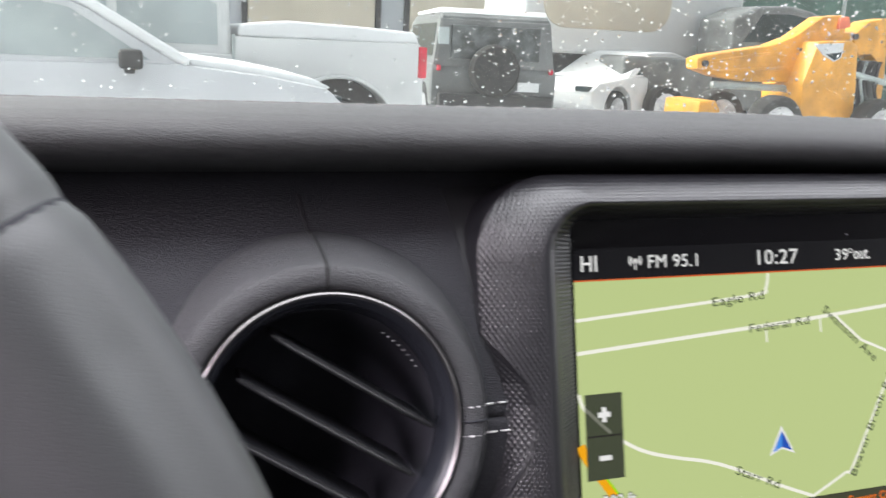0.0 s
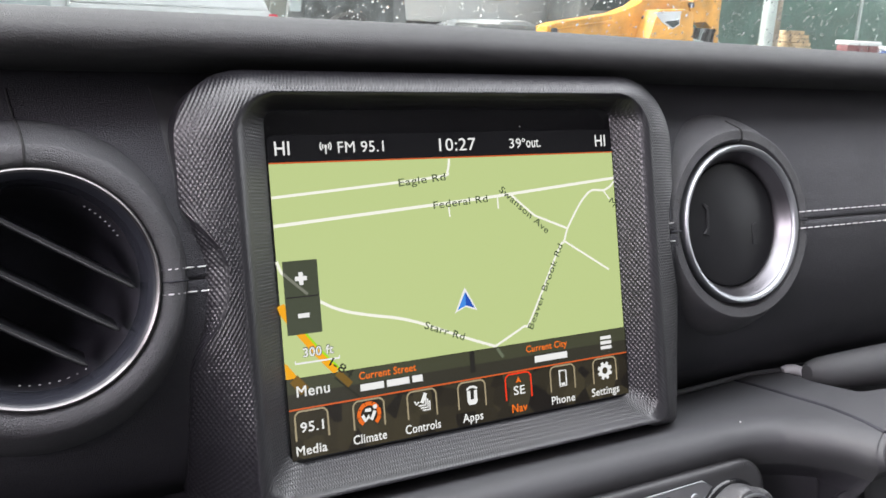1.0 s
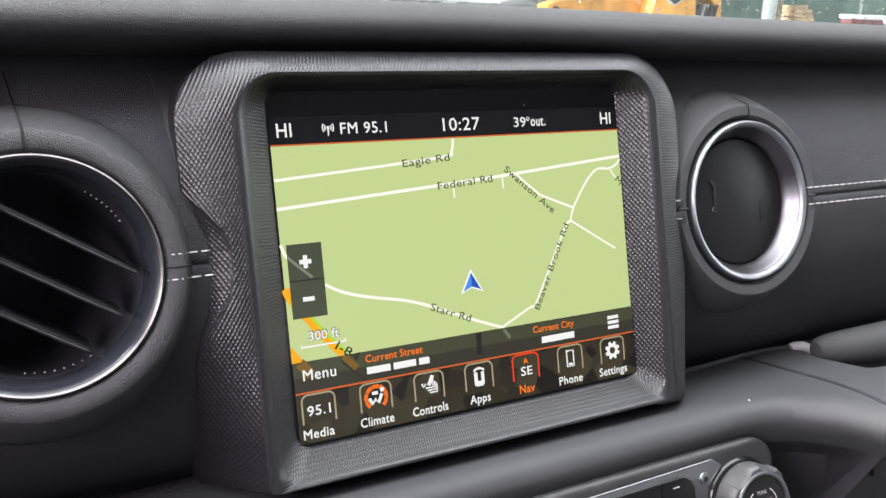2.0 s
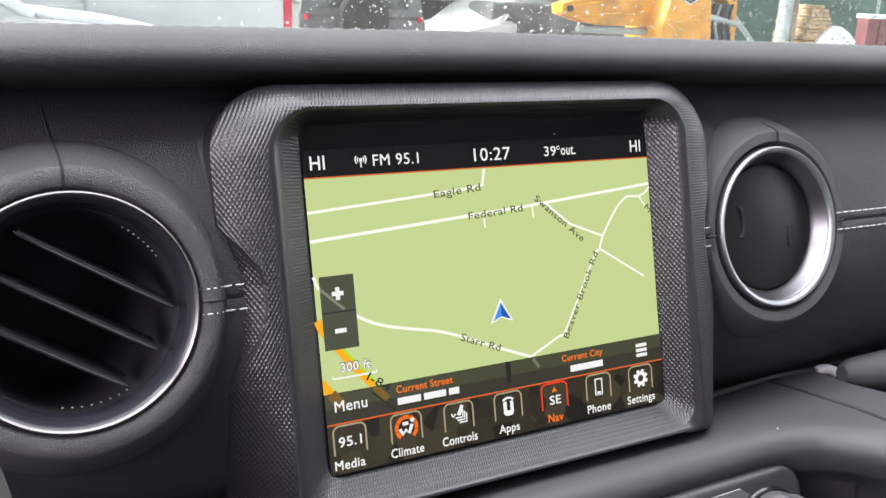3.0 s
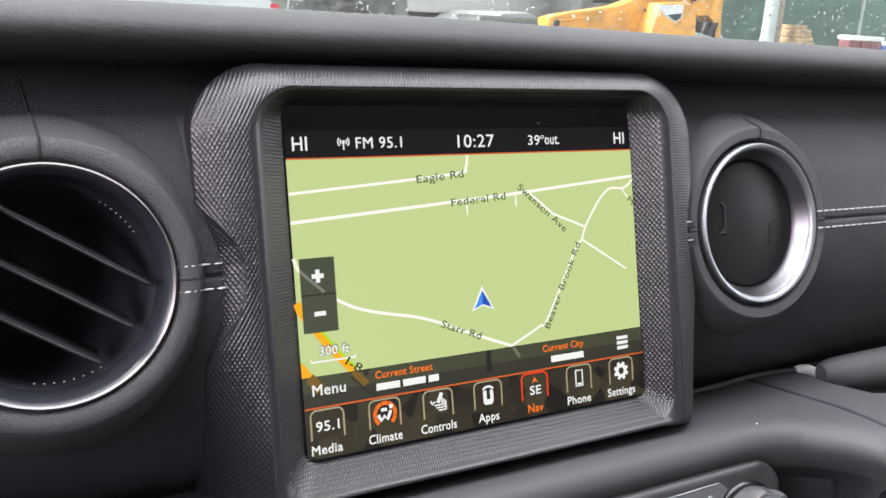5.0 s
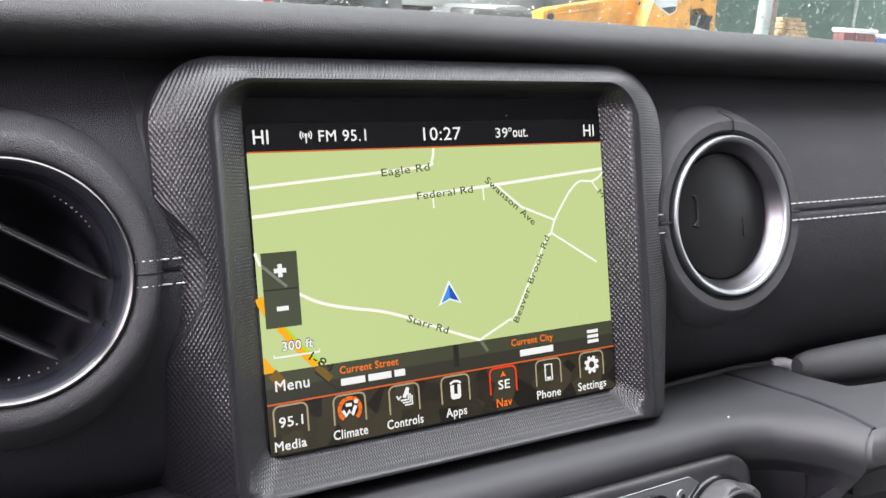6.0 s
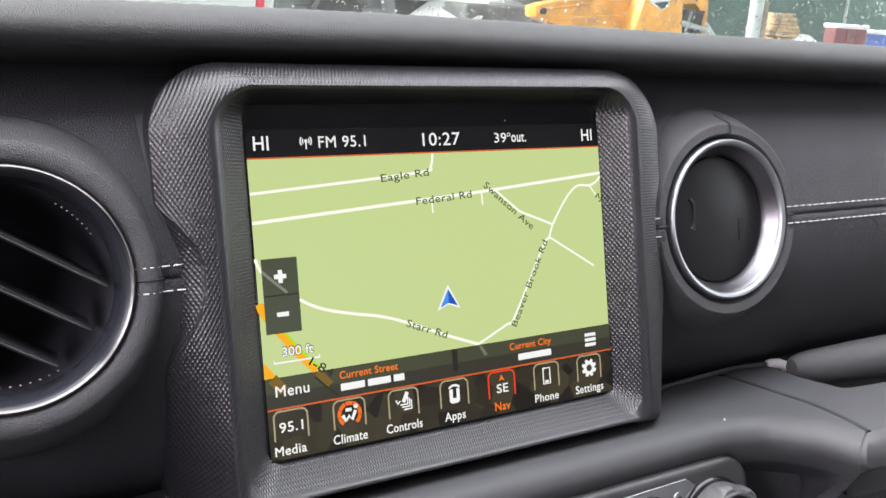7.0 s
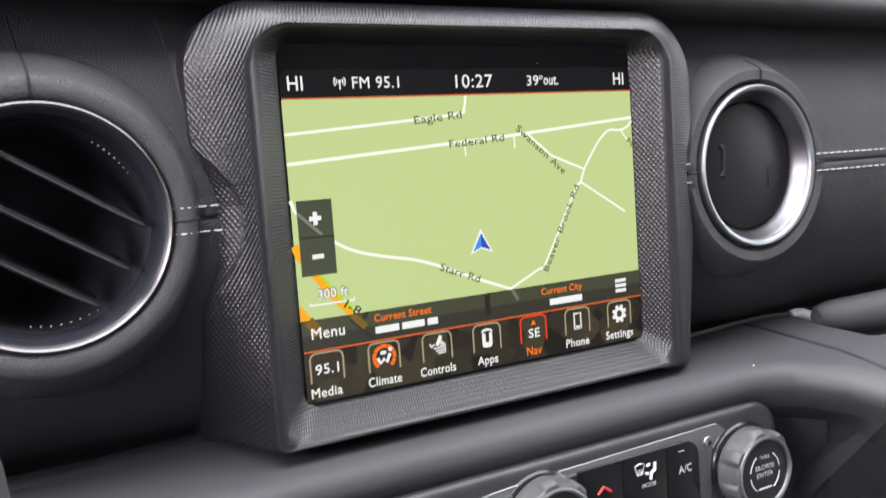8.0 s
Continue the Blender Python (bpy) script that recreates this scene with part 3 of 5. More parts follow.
# ---- air vents ----
def face_pose(x, y, z):
    """Axis z of the pose points out of the dash, x to the passenger's side."""
    return Matrix.Translation((x, y, z)) @ Matrix(((1, 0, 0, 0), (0, 0, -1, 0), (0, 1, 0, 0), (0, 0, 0, 1)))


def pod(cx, cy, cz, section):
    """The padded leather collar round a vent."""
    m_ = face_pose(cx, cy, cz)
    return m_, lathe(list(reversed(section)), m_, 128)


def collar_crease(x0, x1, z0, z1):
    """The short seam that runs from the ring up over the collar and on to the face."""
    pts = []
    for i in range(61):
        f = i / 60
        x, z = x0 + (x1 - x0) * f ** 1.3 + 0.0005 * math.sin(5 * f), z0 + (z1 - z0) * f
        pts.append((x, skin_y(x, z) - 0.00005, z))
    return tube(pts, 0.0005, 6)


# open vent beside the wheel
vent_l = thing("air_vent", S @ pose(*LV), "round black air vent with slanted slats in a dark chrome ring", "air vent", "dashboard vents")
mv, bm = pod(*LV, COLLAR_OPEN)
part("collar", bm, M["pod"], vent_l, "padded grained leather collar")
part("ring", lathe([(0.0421, -0.006), (0.0421, -0.0002), (0.0416, 0.0006), (0.0411, 0.0008), (0.0407, 0.0005), (0.0403, 0.0000)], mv, 96), M["dark_chrome"], vent_l, "polished dark chrome ring")
part("ring_band", lathe([(0.0403, 0.0000), (0.0398, -0.0005), (0.0389, -0.0016), (0.0380, -0.0032)], mv, 96), M["funnel"], vent_l, "dark satin inner band")
part("barrel", lathe([(0.0380, -0.0032), (0.0374, -0.0054), (0.0367, -0.0078), (0.0362, -0.0104)], mv, 96), M["funnel"], vent_l, "dark satin funnel")
part("duct", lathe([(0.0362, -0.0102), (0.0350, -0.024), (0.0325, -0.040), (0.027, -0.060), (0.016, -0.078), (0.0, -0.085)], mv, 64), M["duct"], vent_l, "dull black duct")
ANG = -33.0
for off, half in ((0.0158, 0.0298), (-0.0002, 0.0320), (-0.0160, 0.0285)):
    sm = mv @ Matrix.Rotation(radians(ANG), 4, 'Z') @ Matrix.Translation((0, off, -0.0035))
    edge = [(-1.0, 0.25), (-0.93, 0.75), (-0.6, 1.0), (0.0, 1.0), (0.6, 1.0), (0.93, 0.8), (1.0, 0.3)]
    vs, fs = [], []
    for f, w in edge:
        for j in range(8):
            a = 2 * math.pi * j / 8
            vs.append(sm @ Vector((half * f, 0.00115 * w * math.cos(a), 0.0009 * w * math.sin(a))))
    for i in range(len(edge) - 1):
        for j in range(8):
            fs.append((i * 8 + j, i * 8 + (j + 1) % 8, i * 8 + 8 + (j + 1) % 8, i * 8 + 8 + j))
    slat = part("slat", cap(shape(vs, fs)), M["slat"], vent_l, "thin black slat with a glossy rounded edge")
    blade = [(-half + 0.001, 0.0008), (half - 0.001, 0.0008), (half - 0.001, -0.0008), (-half + 0.001, -0.0008)]
    vs = [sm @ Vector((x, y + dz * 0.10, -dz)) for dz in (0.0003, 0.020) for x, y in blade]
    part("blade", shape(vs, [(3, 2, 1, 0), (4, 5, 6, 7)] + [(i, (i + 1) % 4, (i + 1) % 4 + 4, i + 4) for i in range(4)]), M["vent"], slat, "dull black blade", smooth=False)
for a0, a1, r in ((-1.78, -1.12, 0.0335), (0.52, 0.98, 0.0335)):
    for i in range(8):
        a = a0 + (a1 - a0) * i / 7
        c = mv @ Vector((r * math.cos(a), r * math.sin(a), -0.0060))
        part("tick_mark", box(c.x - 0.0003, c.x + 0.0003, c.y - 0.0003, c.y + 0.0003, c.z - 0.0002, c.z + 0.0002), M["tick"], vent_l, smooth=False)
part("seam", collar_crease(-0.1746, -0.1766, LV[2] + 0.0426, 0.0890), M["dark_thread"], vent_l, "dark stitched seam above the vent")

# shut vent on the other side of the screen
vent_r = thing("air_vent", S @ pose(*RV), "round shut air vent with grey flap and satin silver ring", "air vent", "dashboard vents")
mv, bm = pod(*RV, COLLAR_SHUT)
part("collar", bm, M["pod"], vent_r, "padded grained leather collar")
part("ring", lathe([(0.0424, -0.006), (0.0424, -0.0003), (0.0421, 0.0009), (0.0414, 0.0015), (0.0406, 0.0014), (0.0396, 0.0006), (0.0390, -0.0002), (0.0388, -0.0012)], mv, 96), M["silver"], vent_r, "bright satin silver ring")
part("ring_cone", lathe([(0.0388, -0.0010), (0.0384, -0.0015), (0.0374, -0.0034), (0.0357, -0.0062), (0.0343, -0.0084), (0.0340, -0.0110)], mv, 96), M["cone"], vent_r, "grey metallic inner cone")
part("flap", lathe([(0.0340, -0.0140), (0.0338, -0.0100), (0.0332, -0.0088), (0.0319, -0.0083), (0.0, -0.0079)], mv, 96), M["flap"], vent_r, "smooth dark grey shut flap")
hx = mv @ Vector((-0.0195, 0.0035, -0.0079))
part("finger_tab", prism([(hx.x + x, hx.z + z) for x, z in ((-0.002, -0.0075), (0.0022, -0.0085), (0.0035, 0.0), (0.0030, 0.0070), (0.0005, 0.0090), (-0.0016, 0.0085), (0.0008, 0.0055), (0.0008, -0.0045))], hx.y - 0.0006, hx.y + 0.001, 0.0004, 1), M["flap"], vent_r, "raised finger tab on the flap")
hx = mv @ Vector((0.0170, -0.0060, -0.0079))
part("finger_tab", prism([(hx.x + x, hx.z + z) for x, z in ((-0.002, -0.006), (0.0015, -0.006), (0.002, 0.006), (-0.0015, 0.005))], hx.y - 0.0003, hx.y + 0.001, 0.0002, 1), M["flap"], vent_r, "raised finger tab on the flap")
part("seam", collar_crease(0.1722, 0.1708, RV[2] + 0.0440, RV[2] + 0.0560), M["dark_thread"], vent_r, "dark seam above the vent")


# ---- screen unit ----
unit = thing("infotainment_unit", S @ pose(0, 0, -0.082), "dashboard touchscreen showing a road map, in a knurled black plastic surround", "touchscreen")


def rounded(x0, x1, z0, z1, radii, counts):
    """Loop of points round a rounded rectangle, anticlockwise from the top left, same count for any size."""
    n_h, n_v, n_c = counts
    tl, bl, br, tr_ = radii
    pts = []

    def line(a, b, k):
        for i in range(k):
            f = i / k
            pts.append((a[0] + (b[0] - a[0]) * f, a[1] + (b[1] - a[1]) * f))

    def arc(cx, cz, r, a0):
        for i in range(n_c):
            a = radians(a0 + 90 * i / n_c)
            pts.append((cx + r * math.cos(a), cz + r * math.sin(a)))

    arc(x0 + tl, z1 - tl, tl, 90)
    line((x0, z1 - tl), (x0, z0 + bl), n_v)
    arc(x0 + bl, z0 + bl, bl, 180)
    line((x0 + bl, z0), (x1 - br, z0), n_h)
    arc(x1 - br, z0 + br, br, 270)
    line((x1, z0 + br), (x1, z1 - tr_), n_v)
    arc(x1 - tr_, z1 - tr_, tr_, 0)
    line((x1 - tr_, z1), (x0 + tl, z1), n_h)
    return pts


CNT = (940, 380, 84)
# how far the hand notch in either flank cuts in: at the front as a share of the flank, (z, share), and at the foot in metres, (z, depth)
NOTCH_FRONT = [(-0.0225, 0.0), (-0.0206, 0.03), (-0.0178, 0.11), (-0.0138, 0.25), (-0.0096, 0.40), (-0.0044, 0.58), (0.0006, 0.68), (0.0078, 0.752), (0.0159, 0.757), (0.0234, 0.643), (0.0297, 0.423), (0.0351, 0.207), (0.0392, 0.03), (0.0405, 0.0)]
NOTCH_FOOT = [(-0.0195, 0.0), (-0.0184, 0.0003), (-0.0156, 0.0012), (-0.0122, 0.0027), (-0.0080, 0.0040), (-0.0030, 0.0037), (0.0030, 0.0031), (0.0159, 0.0030), (0.0225, 0.0028), (0.0310, 0.0015), (0.0385, 0.0003), (0.0405, 0.0)]


def outer_loop():
    """The surround's outline without its notches."""
    out = []
    for x, z in rounded(-0.1232, 0.1236, -0.0824, 0.0925, (0.028, 0.003, 0.004, 0.033), CNT):
        if x < -0.05:
            x += min(1, (-0.05 - x) / 0.06) * interp(z, [(-0.08, 0.0028), (-0.06, 0.0008), (-0.016, -0.0002), (0.04, 0.0), (0.09, 0.0)])
        elif x > 0.05:
            x -= min(1, (x - 0.05) / 0.06) * interp(z, [(-0.08, 0.0085), (-0.016, 0.0015), (0.0, 0.0)])
        out.append((x, z))
    return np.array(out)


OUT = outer_loop()
RID = np.array(rounded(-0.1045, 0.0995, -0.0770, 0.0822, (0.019, 0.0035, 0.005, 0.019), CNT))
RIN = np.array(rounded(-0.0990, 0.0945, -0.0742, 0.0806, (0.0150, 0.009, 0.009, 0.0125), CNT))
INN = np.array(rounded(-0.0872, 0.0872, -0.0652, 0.0768, (0.005, 0.006, 0.006, 0.005), CNT))
P = len(OUT)
side = np.where(OUT[:, 0] < -0.08, 1.0, np.where(OUT[:, 0] > 0.08, 0.75, 0.0))
cut = np.interp(OUT[:, 1], [a for a, b in NOTCH_FRONT], [b for a, b in NOTCH_FRONT]) * side
foot_in = np.interp(OUT[:, 1], [a for a, b in NOTCH_FOOT], [b for a, b in NOTCH_FOOT]) * np.where(side == 0.75, 0.2, side)
wide = np.maximum(1e-6, np.hypot(OUT[:, 0] - RID[:, 0], OUT[:, 1] - RID[:, 1]))
away = (OUT - RID) / wide[:, None]
foot = np.maximum(0.0, foot_in / wide)


# the depth of the outer edge: it follows the dash as that falls back below the belt on the driver's side
back_y = np.interp(OUT[:, 1], [-0.0824, -0.066, -0.054, -0.043, -0.032, -0.024, -0.0160, -0.006], [0.044, 0.029, 0.0200, 0.0131, 0.0070, 0.0028, -0.0002, -0.0020])
back_y = np.where(OUT[:, 0] < -0.08, back_y, np.where((OUT[:, 1] < -0.08) & (OUT[:, 0] < 0.100), 0.030, -0.0020))
deep = np.clip((back_y + 0.002) / 0.03, 0, 1)


def flank_y(f):
    """Depth of the flank, from its outer edge (0) to the crest (1)."""
    f = np.clip(f, 0, 1)
    rise = (np.sin(f * 1.33) / math.sin(1.33)) ** 0.9 * (1 - deep) + f * deep
    return back_y + (-0.0150 - back_y) * rise


def stud(x, z):
    """Height of the knurling: staggered upright lozenges on one grid over the whole surround."""
    h = np.cos(2 * math.pi * x / 0.00148) * np.cos(2 * math.pi * z / 0.0027)
    return np.clip(h + 0.25, 0, 1.25) - 0.4


rings = []
for y in (0.045, 0.028, 0.012):
    p = OUT - away * foot_in[:, None]
    rings.append(np.stack([p[:, 0], back_y + y, p[:, 1]], 1))
N_WALL, N_OUT, N_CREST, N_IN = 48, 84, 9, 60
for i in range(N_WALL):  # the side: the outline's own edge, and the slanted wall inside the notches
    g = i / N_WALL
    f = foot + (cut - foot) * g
    p = OUT + (RID - OUT) * np.maximum(f, 0)[:, None]
    y = back_y + 0.003 + (flank_y(cut) - back_y - 0.0024) * g
    h = 0.00034 * stud(0.75 * y, p[:, 1]) * np.clip(cut * 12, 0, 1) * min(1, 6 * g * (1 - g))
    rings.append(np.stack([p[:, 0] + away[:, 0] * h, y, p[:, 1]], 1))
for i in range(N_OUT + 1):  # the sloping flank
    f = cut + (1 - cut) * i / N_OUT
    p = OUT + (RID - OUT) * f[:, None]
    k = np.clip(i / 2, 0, 1) * np.clip(wide / 0.008, 0, 1) * np.interp(f, [0.0, 0.9, 1.0], [1.0, 1.0, 0.6])
    h = 0.00034 * stud(p[:, 0], p[:, 1]) * k
    rings.append(np.stack([p[:, 0] + away[:, 0] * 0.5 * h, flank_y(f) - 0.85 * h, p[:, 1] + away[:, 1] * 0.5 * h], 1))
for i in range(1, N_CREST):  # the smooth rounded crest
    f = i / N_CREST
    p = RID + (RIN - RID) * f
    h = 0.00016 * stud(p[:, 0], p[:, 1])
    rings.append(np.stack([p[:, 0], -0.0150 - 0.0004 * math.sin(math.pi * f) + 0.0026 * f ** 1.5 - h, p[:, 1]], 1))
for i in range(N_IN + 1):  # the inner wall down to the glass
    f = i / N_IN
    p = RIN + (INN - RIN) * f
    h = 0.00030 * stud(1.3 * p[:, 0], p[:, 1]) * np.interp(f, [0.0, 0.12, 0.97, 1.0], [0.6, 1.0, 1.0, 0.0])
    rings.append(np.stack([p[:, 0] - away[:, 0] * 0.5 * h, -0.0124 + 0.0129 * f - 0.85 * h, p[:, 1] - away[:, 1] * 0.5 * h], 1))
verts = np.concatenate(rings)
faces = [(j * P + i, j * P + (i + 1) % P, (j + 1) * P + (i + 1) % P, (j + 1) * P + i) for j in range(len(rings) - 1) for i in range(P)]
me = bpy.data.meshes.new("surround")
me.from_pydata(verts.tolist(), [], faces)
me.update()
part("surround", me, M["knurl"], unit, "chunky black plastic surround with diamond knurling and a hand notch", soft=True)
part("cover_glass", prism([(x, z) for i, (x, z) in enumerate(rounded(-0.0885, 0.0885, -0.0665, 0.0785, (0.006, 0.006, 0.006, 0.006), (2, 2, 6)))], 0.0004, 0.004), M["glass"], unit, "glossy black cover glass", smooth=False)


# ---- what the display shows: flat lit shapes, layer on layer ----
MM = 0.001
G = {k: glow(k, rgb) for k, rgb in dict(
    map_green=(198, 214, 146), road_white=(255, 255, 240), label_ink=(74, 86, 60), status_grey=(20, 20, 23), line_orange=(214, 98, 44), text_white=(246, 246, 244),
    text_orange=(255, 122, 30), motorway=(252, 176, 10), motorway_edge=(170, 226, 20), button_olive=(70, 76, 58), button_road=(128, 130, 116), info_olive=(56, 54, 44), info_green=(70, 72, 53), motorway_dim=(122, 92, 30), ink_dark=(34, 36, 26),
    info_dark=(40, 38, 34), frame_tan=(172, 158, 128), frame_red=(250, 60, 24), arrow_dark=(34, 84, 186), arrow_blue=(72, 146, 235), orange_dial=(240, 112, 30), outline_grey=(110, 118, 96)).items()}
m = Mat("camouflage_bar", (0.004, 0.004, 0.004), 0.25, 0, 0.2)
vo = m.node("ShaderNodeTexVoronoi", Scale=105.0)
m.link(m.coords(), vo.inputs["Vector"])
m.link(m.ramp(vo.outputs["Color"], 0.25, 0.8, lin(30, 26, 22), lin(66, 60, 44)), m.b.inputs["Emission Color"])
m.b.inputs["Emission Strength"].default_value = 2 ** -EV
G["camo"] = m.m

display = part("display", prism([(x, z) for x, z in rounded(-0.0868, 0.0868, -0.0645, 0.0668, (0.003, 0.005, 0.004, 0.003), (2, 2, 5))], -0.0001, 0.0006), G["status_grey"], unit, "lit map display", smooth=False)
SX0, SX1 = -86.8, 86.8


def layer(k):
    return -0.0002 - 0.00012 * k


def flat(name, outlines, k, mat, label=""):
    """Flat patches of the display, outlines in millimetres."""
    bm = bmesh.new()
    for o in outlines:
        f = bm.faces.new([bm.verts.new((x * MM, layer(k), z * MM)) for x, z in o])
    bmesh.ops.triangulate(bm, faces=bm.faces[:])
    for f in bm.faces:
        f.normal_update()
        if f.normal.y > 0:
            f.normal_flip()
    return part(name, bm, G[mat], display, label, smooth=False)


def rect(x0, x1, z0, z1):
    return [(x0, z0), (x1, z0), (x1, z1), (x0, z1)]


def strip(points, w):
    """Quads of width w along points, with mitred joints."""
    pts = [Vector((x, z)) for x, z in points]
    out, sides = [], []
    for i, p_ in enumerate(pts):
        d = (pts[min(i + 1, len(pts) - 1)] - pts[max(i - 1, 0)]).normalized()
        n_ = Vector((-d.y, d.x)) * w / 2
        sides.append((p_ + n_, p_ - n_))
    for (a, b), (c, d) in zip(sides, sides[1:]):
        out.append([tuple(b), tuple(d), tuple(c), tuple(a)])
    return out


def smooth_line(points, steps=6):
    """Catmull-Rom through points."""
    p_ = [Vector(q) for q in points]
    p_ = [2 * p_[0] - p_[1]] + p_ + [2 * p_[-1] - p_[-2]]
    out = []
    for i in range(1, len(p_) - 2):
        for j in range(steps):
            t = j / steps
            a, b, c, d = p_[i - 1:i + 3]
            out.append(tuple(0.5 * (2 * b + (c - a) * t + (2 * a - 5 * b + 4 * c - d) * t * t + (3 * b - a - 3 * c + d) * t ** 3)))
    return out + [tuple(p_[-2])]


def arc_pts(cx, cz, r, a0, a1, n=16):
    return [(cx + r * math.cos(radians(a0 + (a1 - a0) * i / n)), cz + r * math.sin(radians(a0 + (a1 - a0) * i / n))) for i in range(n + 1)]


def disc(cx, cz, r, n=20):
    return arc_pts(cx, cz, r, 0, 360 * (n - 1) / n, n - 1)


def letters(text):
    """The text as a mesh with a cap height of 1 from the baseline, and its left and right ends."""
    cu = bpy.data.curves.new("tmp", "FONT")
    cu.body = text
    cu.size = 1.0
    cu.resolution_u = 3
    cu.space_character = 1.06
    ob = new("tmp", cu)
    dg = bpy.context.evaluated_depsgraph_get()
    me_ = bpy.data.meshes.new_from_object(ob.evaluated_get(dg))
    bpy.data.objects.remove(ob)
    bpy.data.curves.remove(cu)
    return me_


CAP = max(v.co.y for v in letters("H").vertices)


def write(text, x0, z0, x1, cap_h, mat, k=5, turn=0.0, bold=0.0, parent=None, frame_m=None, y=None, name="lettering"):
    """Writes text from (x0, z0) in millimetres, fitted to the length up to x1, turned by degrees."""
    me_ = letters(text)
    xa, xb = min(v.co.x for v in me_.vertices), max(v.co.x for v in me_.vertices)
    sx, sz = (x1 - x0) / (xb - xa), cap_h / CAP
    c, s_ = math.cos(radians(turn)), math.sin(radians(turn))
    bm = bmesh.new()
    bm.from_mesh(me_)
    bpy.data.meshes.remove(me_)
    copies = [(0, 0)] if not bold else [(0, 0), (bold, 0), (0, bold), (bold, bold)]
    out = bmesh.new()
    for i, (ox, oz) in enumerate(copies):
        base = {}
        for v in bm.verts:
            px, pz = (v.co.x - xa) * sx + ox, v.co.y * sz + oz
            base[v] = out.verts.new(((x0 + px * c - pz * s_) * MM, (layer(k) if y is None else y) - 0.00001 * i, (z0 + px * s_ + pz * c) * MM))
        for f in bm.faces:
            out.faces.new([base[v] for v in f.verts])
    bm.free()
    mat_ = G[mat] if mat in G else M[mat]
    return part(name, out, mat_, parent or display, frame_m=frame_m, smooth=False)


# map ground and roads
flat("map_ground", [rect(SX0, SX1, -31.0, 55.4)], 0, "map_green", "pale green map ground")
ROADS = [
    ([(-86.8, 42.0), (-30.5, 45.8), (-8.0, 47.8), (-6.2, 49.4), (-5.3, 52.0), (-4.8, 55.2)], 1.15),
    ([(-86.8, 30.6), (-14.6, 35.2), (13.3, 37.0), (86.8, 42.9)], 1.35),
    ([(26.0, 37.9), (29.0, 35.2), (38.6, 27.3), (56.9, 20.0)], 1.05),
    ([(86.8, 41.3), (84.2, 38.9), (79.8, 37.2), (72.8, 37.4), (67.3, 33.6), (62.5, 28.0), (56.9, 20.0), (54.1, 13.8), (50.5, 10.1), (32.1, -21.0), (27.7, -23.7), (12.0, -30.6)], 1.05),
    ([(-6.7, 33.8), (-6.5, 29.4)], 0.75), ([(18.8, 37.0), (19.0, 31.6)], 0.75),
    ([(54.1, 14.4), (80.0, -1.7)], 0.95), ([(79.8, 37.2), (83.4, 32.6)], 0.75),
    ([(-86.8, 16.6), (-84.8, 11.6), (-79.7, 6.7), (-74.0, 1.7), (-69.3, -1.5), (-63.3, -4.8), (-55.9, -7.4), (-45.7, -9.9), (-35.1, -12.2), (-23.0, -16.3), (-3.2, -24.7), (12.0, -30.6)], 1.25)]
for pts, w in ROADS:
    soft_pts = smooth_line(pts) if len(pts) > 4 else pts
    flat("road", strip([(min(SX1, max(SX0, x)), z) for x, z in soft_pts], w), 1, "road_white", "white road line")
MW = [(-86.6, -1.0), (-85.0, -5.1), (-78.8, -13.7), (-72.1, -22.4), (-65.0, -30.6)]
flat("motorway", strip(smooth_line(MW), 3.3), 2, "motorway", "thick amber motorway line")
flat("motorway_edge", strip([(x + 1.25, z + 0.95) for x, z in smooth_line(MW)[9:]], 0.9), 3, "motorway_edge", "yellow-green traffic line")
flat("motorway", [[(-86.8, -24.6), (-86.0, -24.9), (-81.6, -31.0), (-86.8, -31.0)]], 2, "motorway", "thick amber motorway line")
for text, x0, z0, x1, cap_h, turn in (
        ("Eagle Rd", -30.3, 44.0, -7.4, 3.2, 4.3), ("Federal Rd", -14.4, 33.4, 13.4, 3.2, 3.4), ("Swanson Ave", 19.6, 39.6, 52.2, 3.1, -40.8),
        ("Beaver Brook Rd", 32.6, -25.6, 75.4, 3.1, 61.4), ("Starr Rd", -23.6, -18.0, -3.0, 3.2, -22.0), ("M", 82.6, 31.4, 86.2, 3.0, -50.0), ("I-84", -68.6, -27.6, -57.4, 3.6, -36.0)):
    write(text, x0, z0, x1, cap_h, "ink_dark" if text == "I-84" else "label_ink", 7 if text == "I-84" else 4, turn, 0.05)
# status bar
flat("orange_line", [rect(SX0, SX1, 55.4, 55.95)], 3, "line_orange", "thin orange line under the status bar")
write("HI", -84.0, 58.8, -77.9, 5.4, "text_white", 4, 0, 0.14)
write("HI", 76.6, 58.6, 82.7, 5.4, "text_white", 4, 0, 0.14)
write("FM 95.1", -57.0, 59.2, -36.2, 4.5, "text_white", 4, 0, 0.07)
write("10:27", -9.4, 58.6, 9.1, 5.4, "text_white", 4, 0, 0.07)
write("39", 27.2, 59.0, 33.6, 4.3, "text_white", 4, 0, 0.06)
write("out.", 36.4, 59.1, 44.4, 4.6, "text_white", 4, 0, 0.12)
flat("degree_sign", strip(arc_pts(35.0, 62.5, 0.75, 0, 360), 0.4), 4, "text_white")
aer = [rect(-62.6, -62.0, 58.8, 62.2), disc(-62.3, 62.0, 0.7)]
for r in (1.4, 2.4):
    for a0, a1 in ((-42, 42), (138, 222)):
        aer += strip(arc_pts(-62.3, 62.0, r, a0, a1, 8), 0.55)
flat("aerial_icon", aer, 4, "text_white", "white aerial symbol")
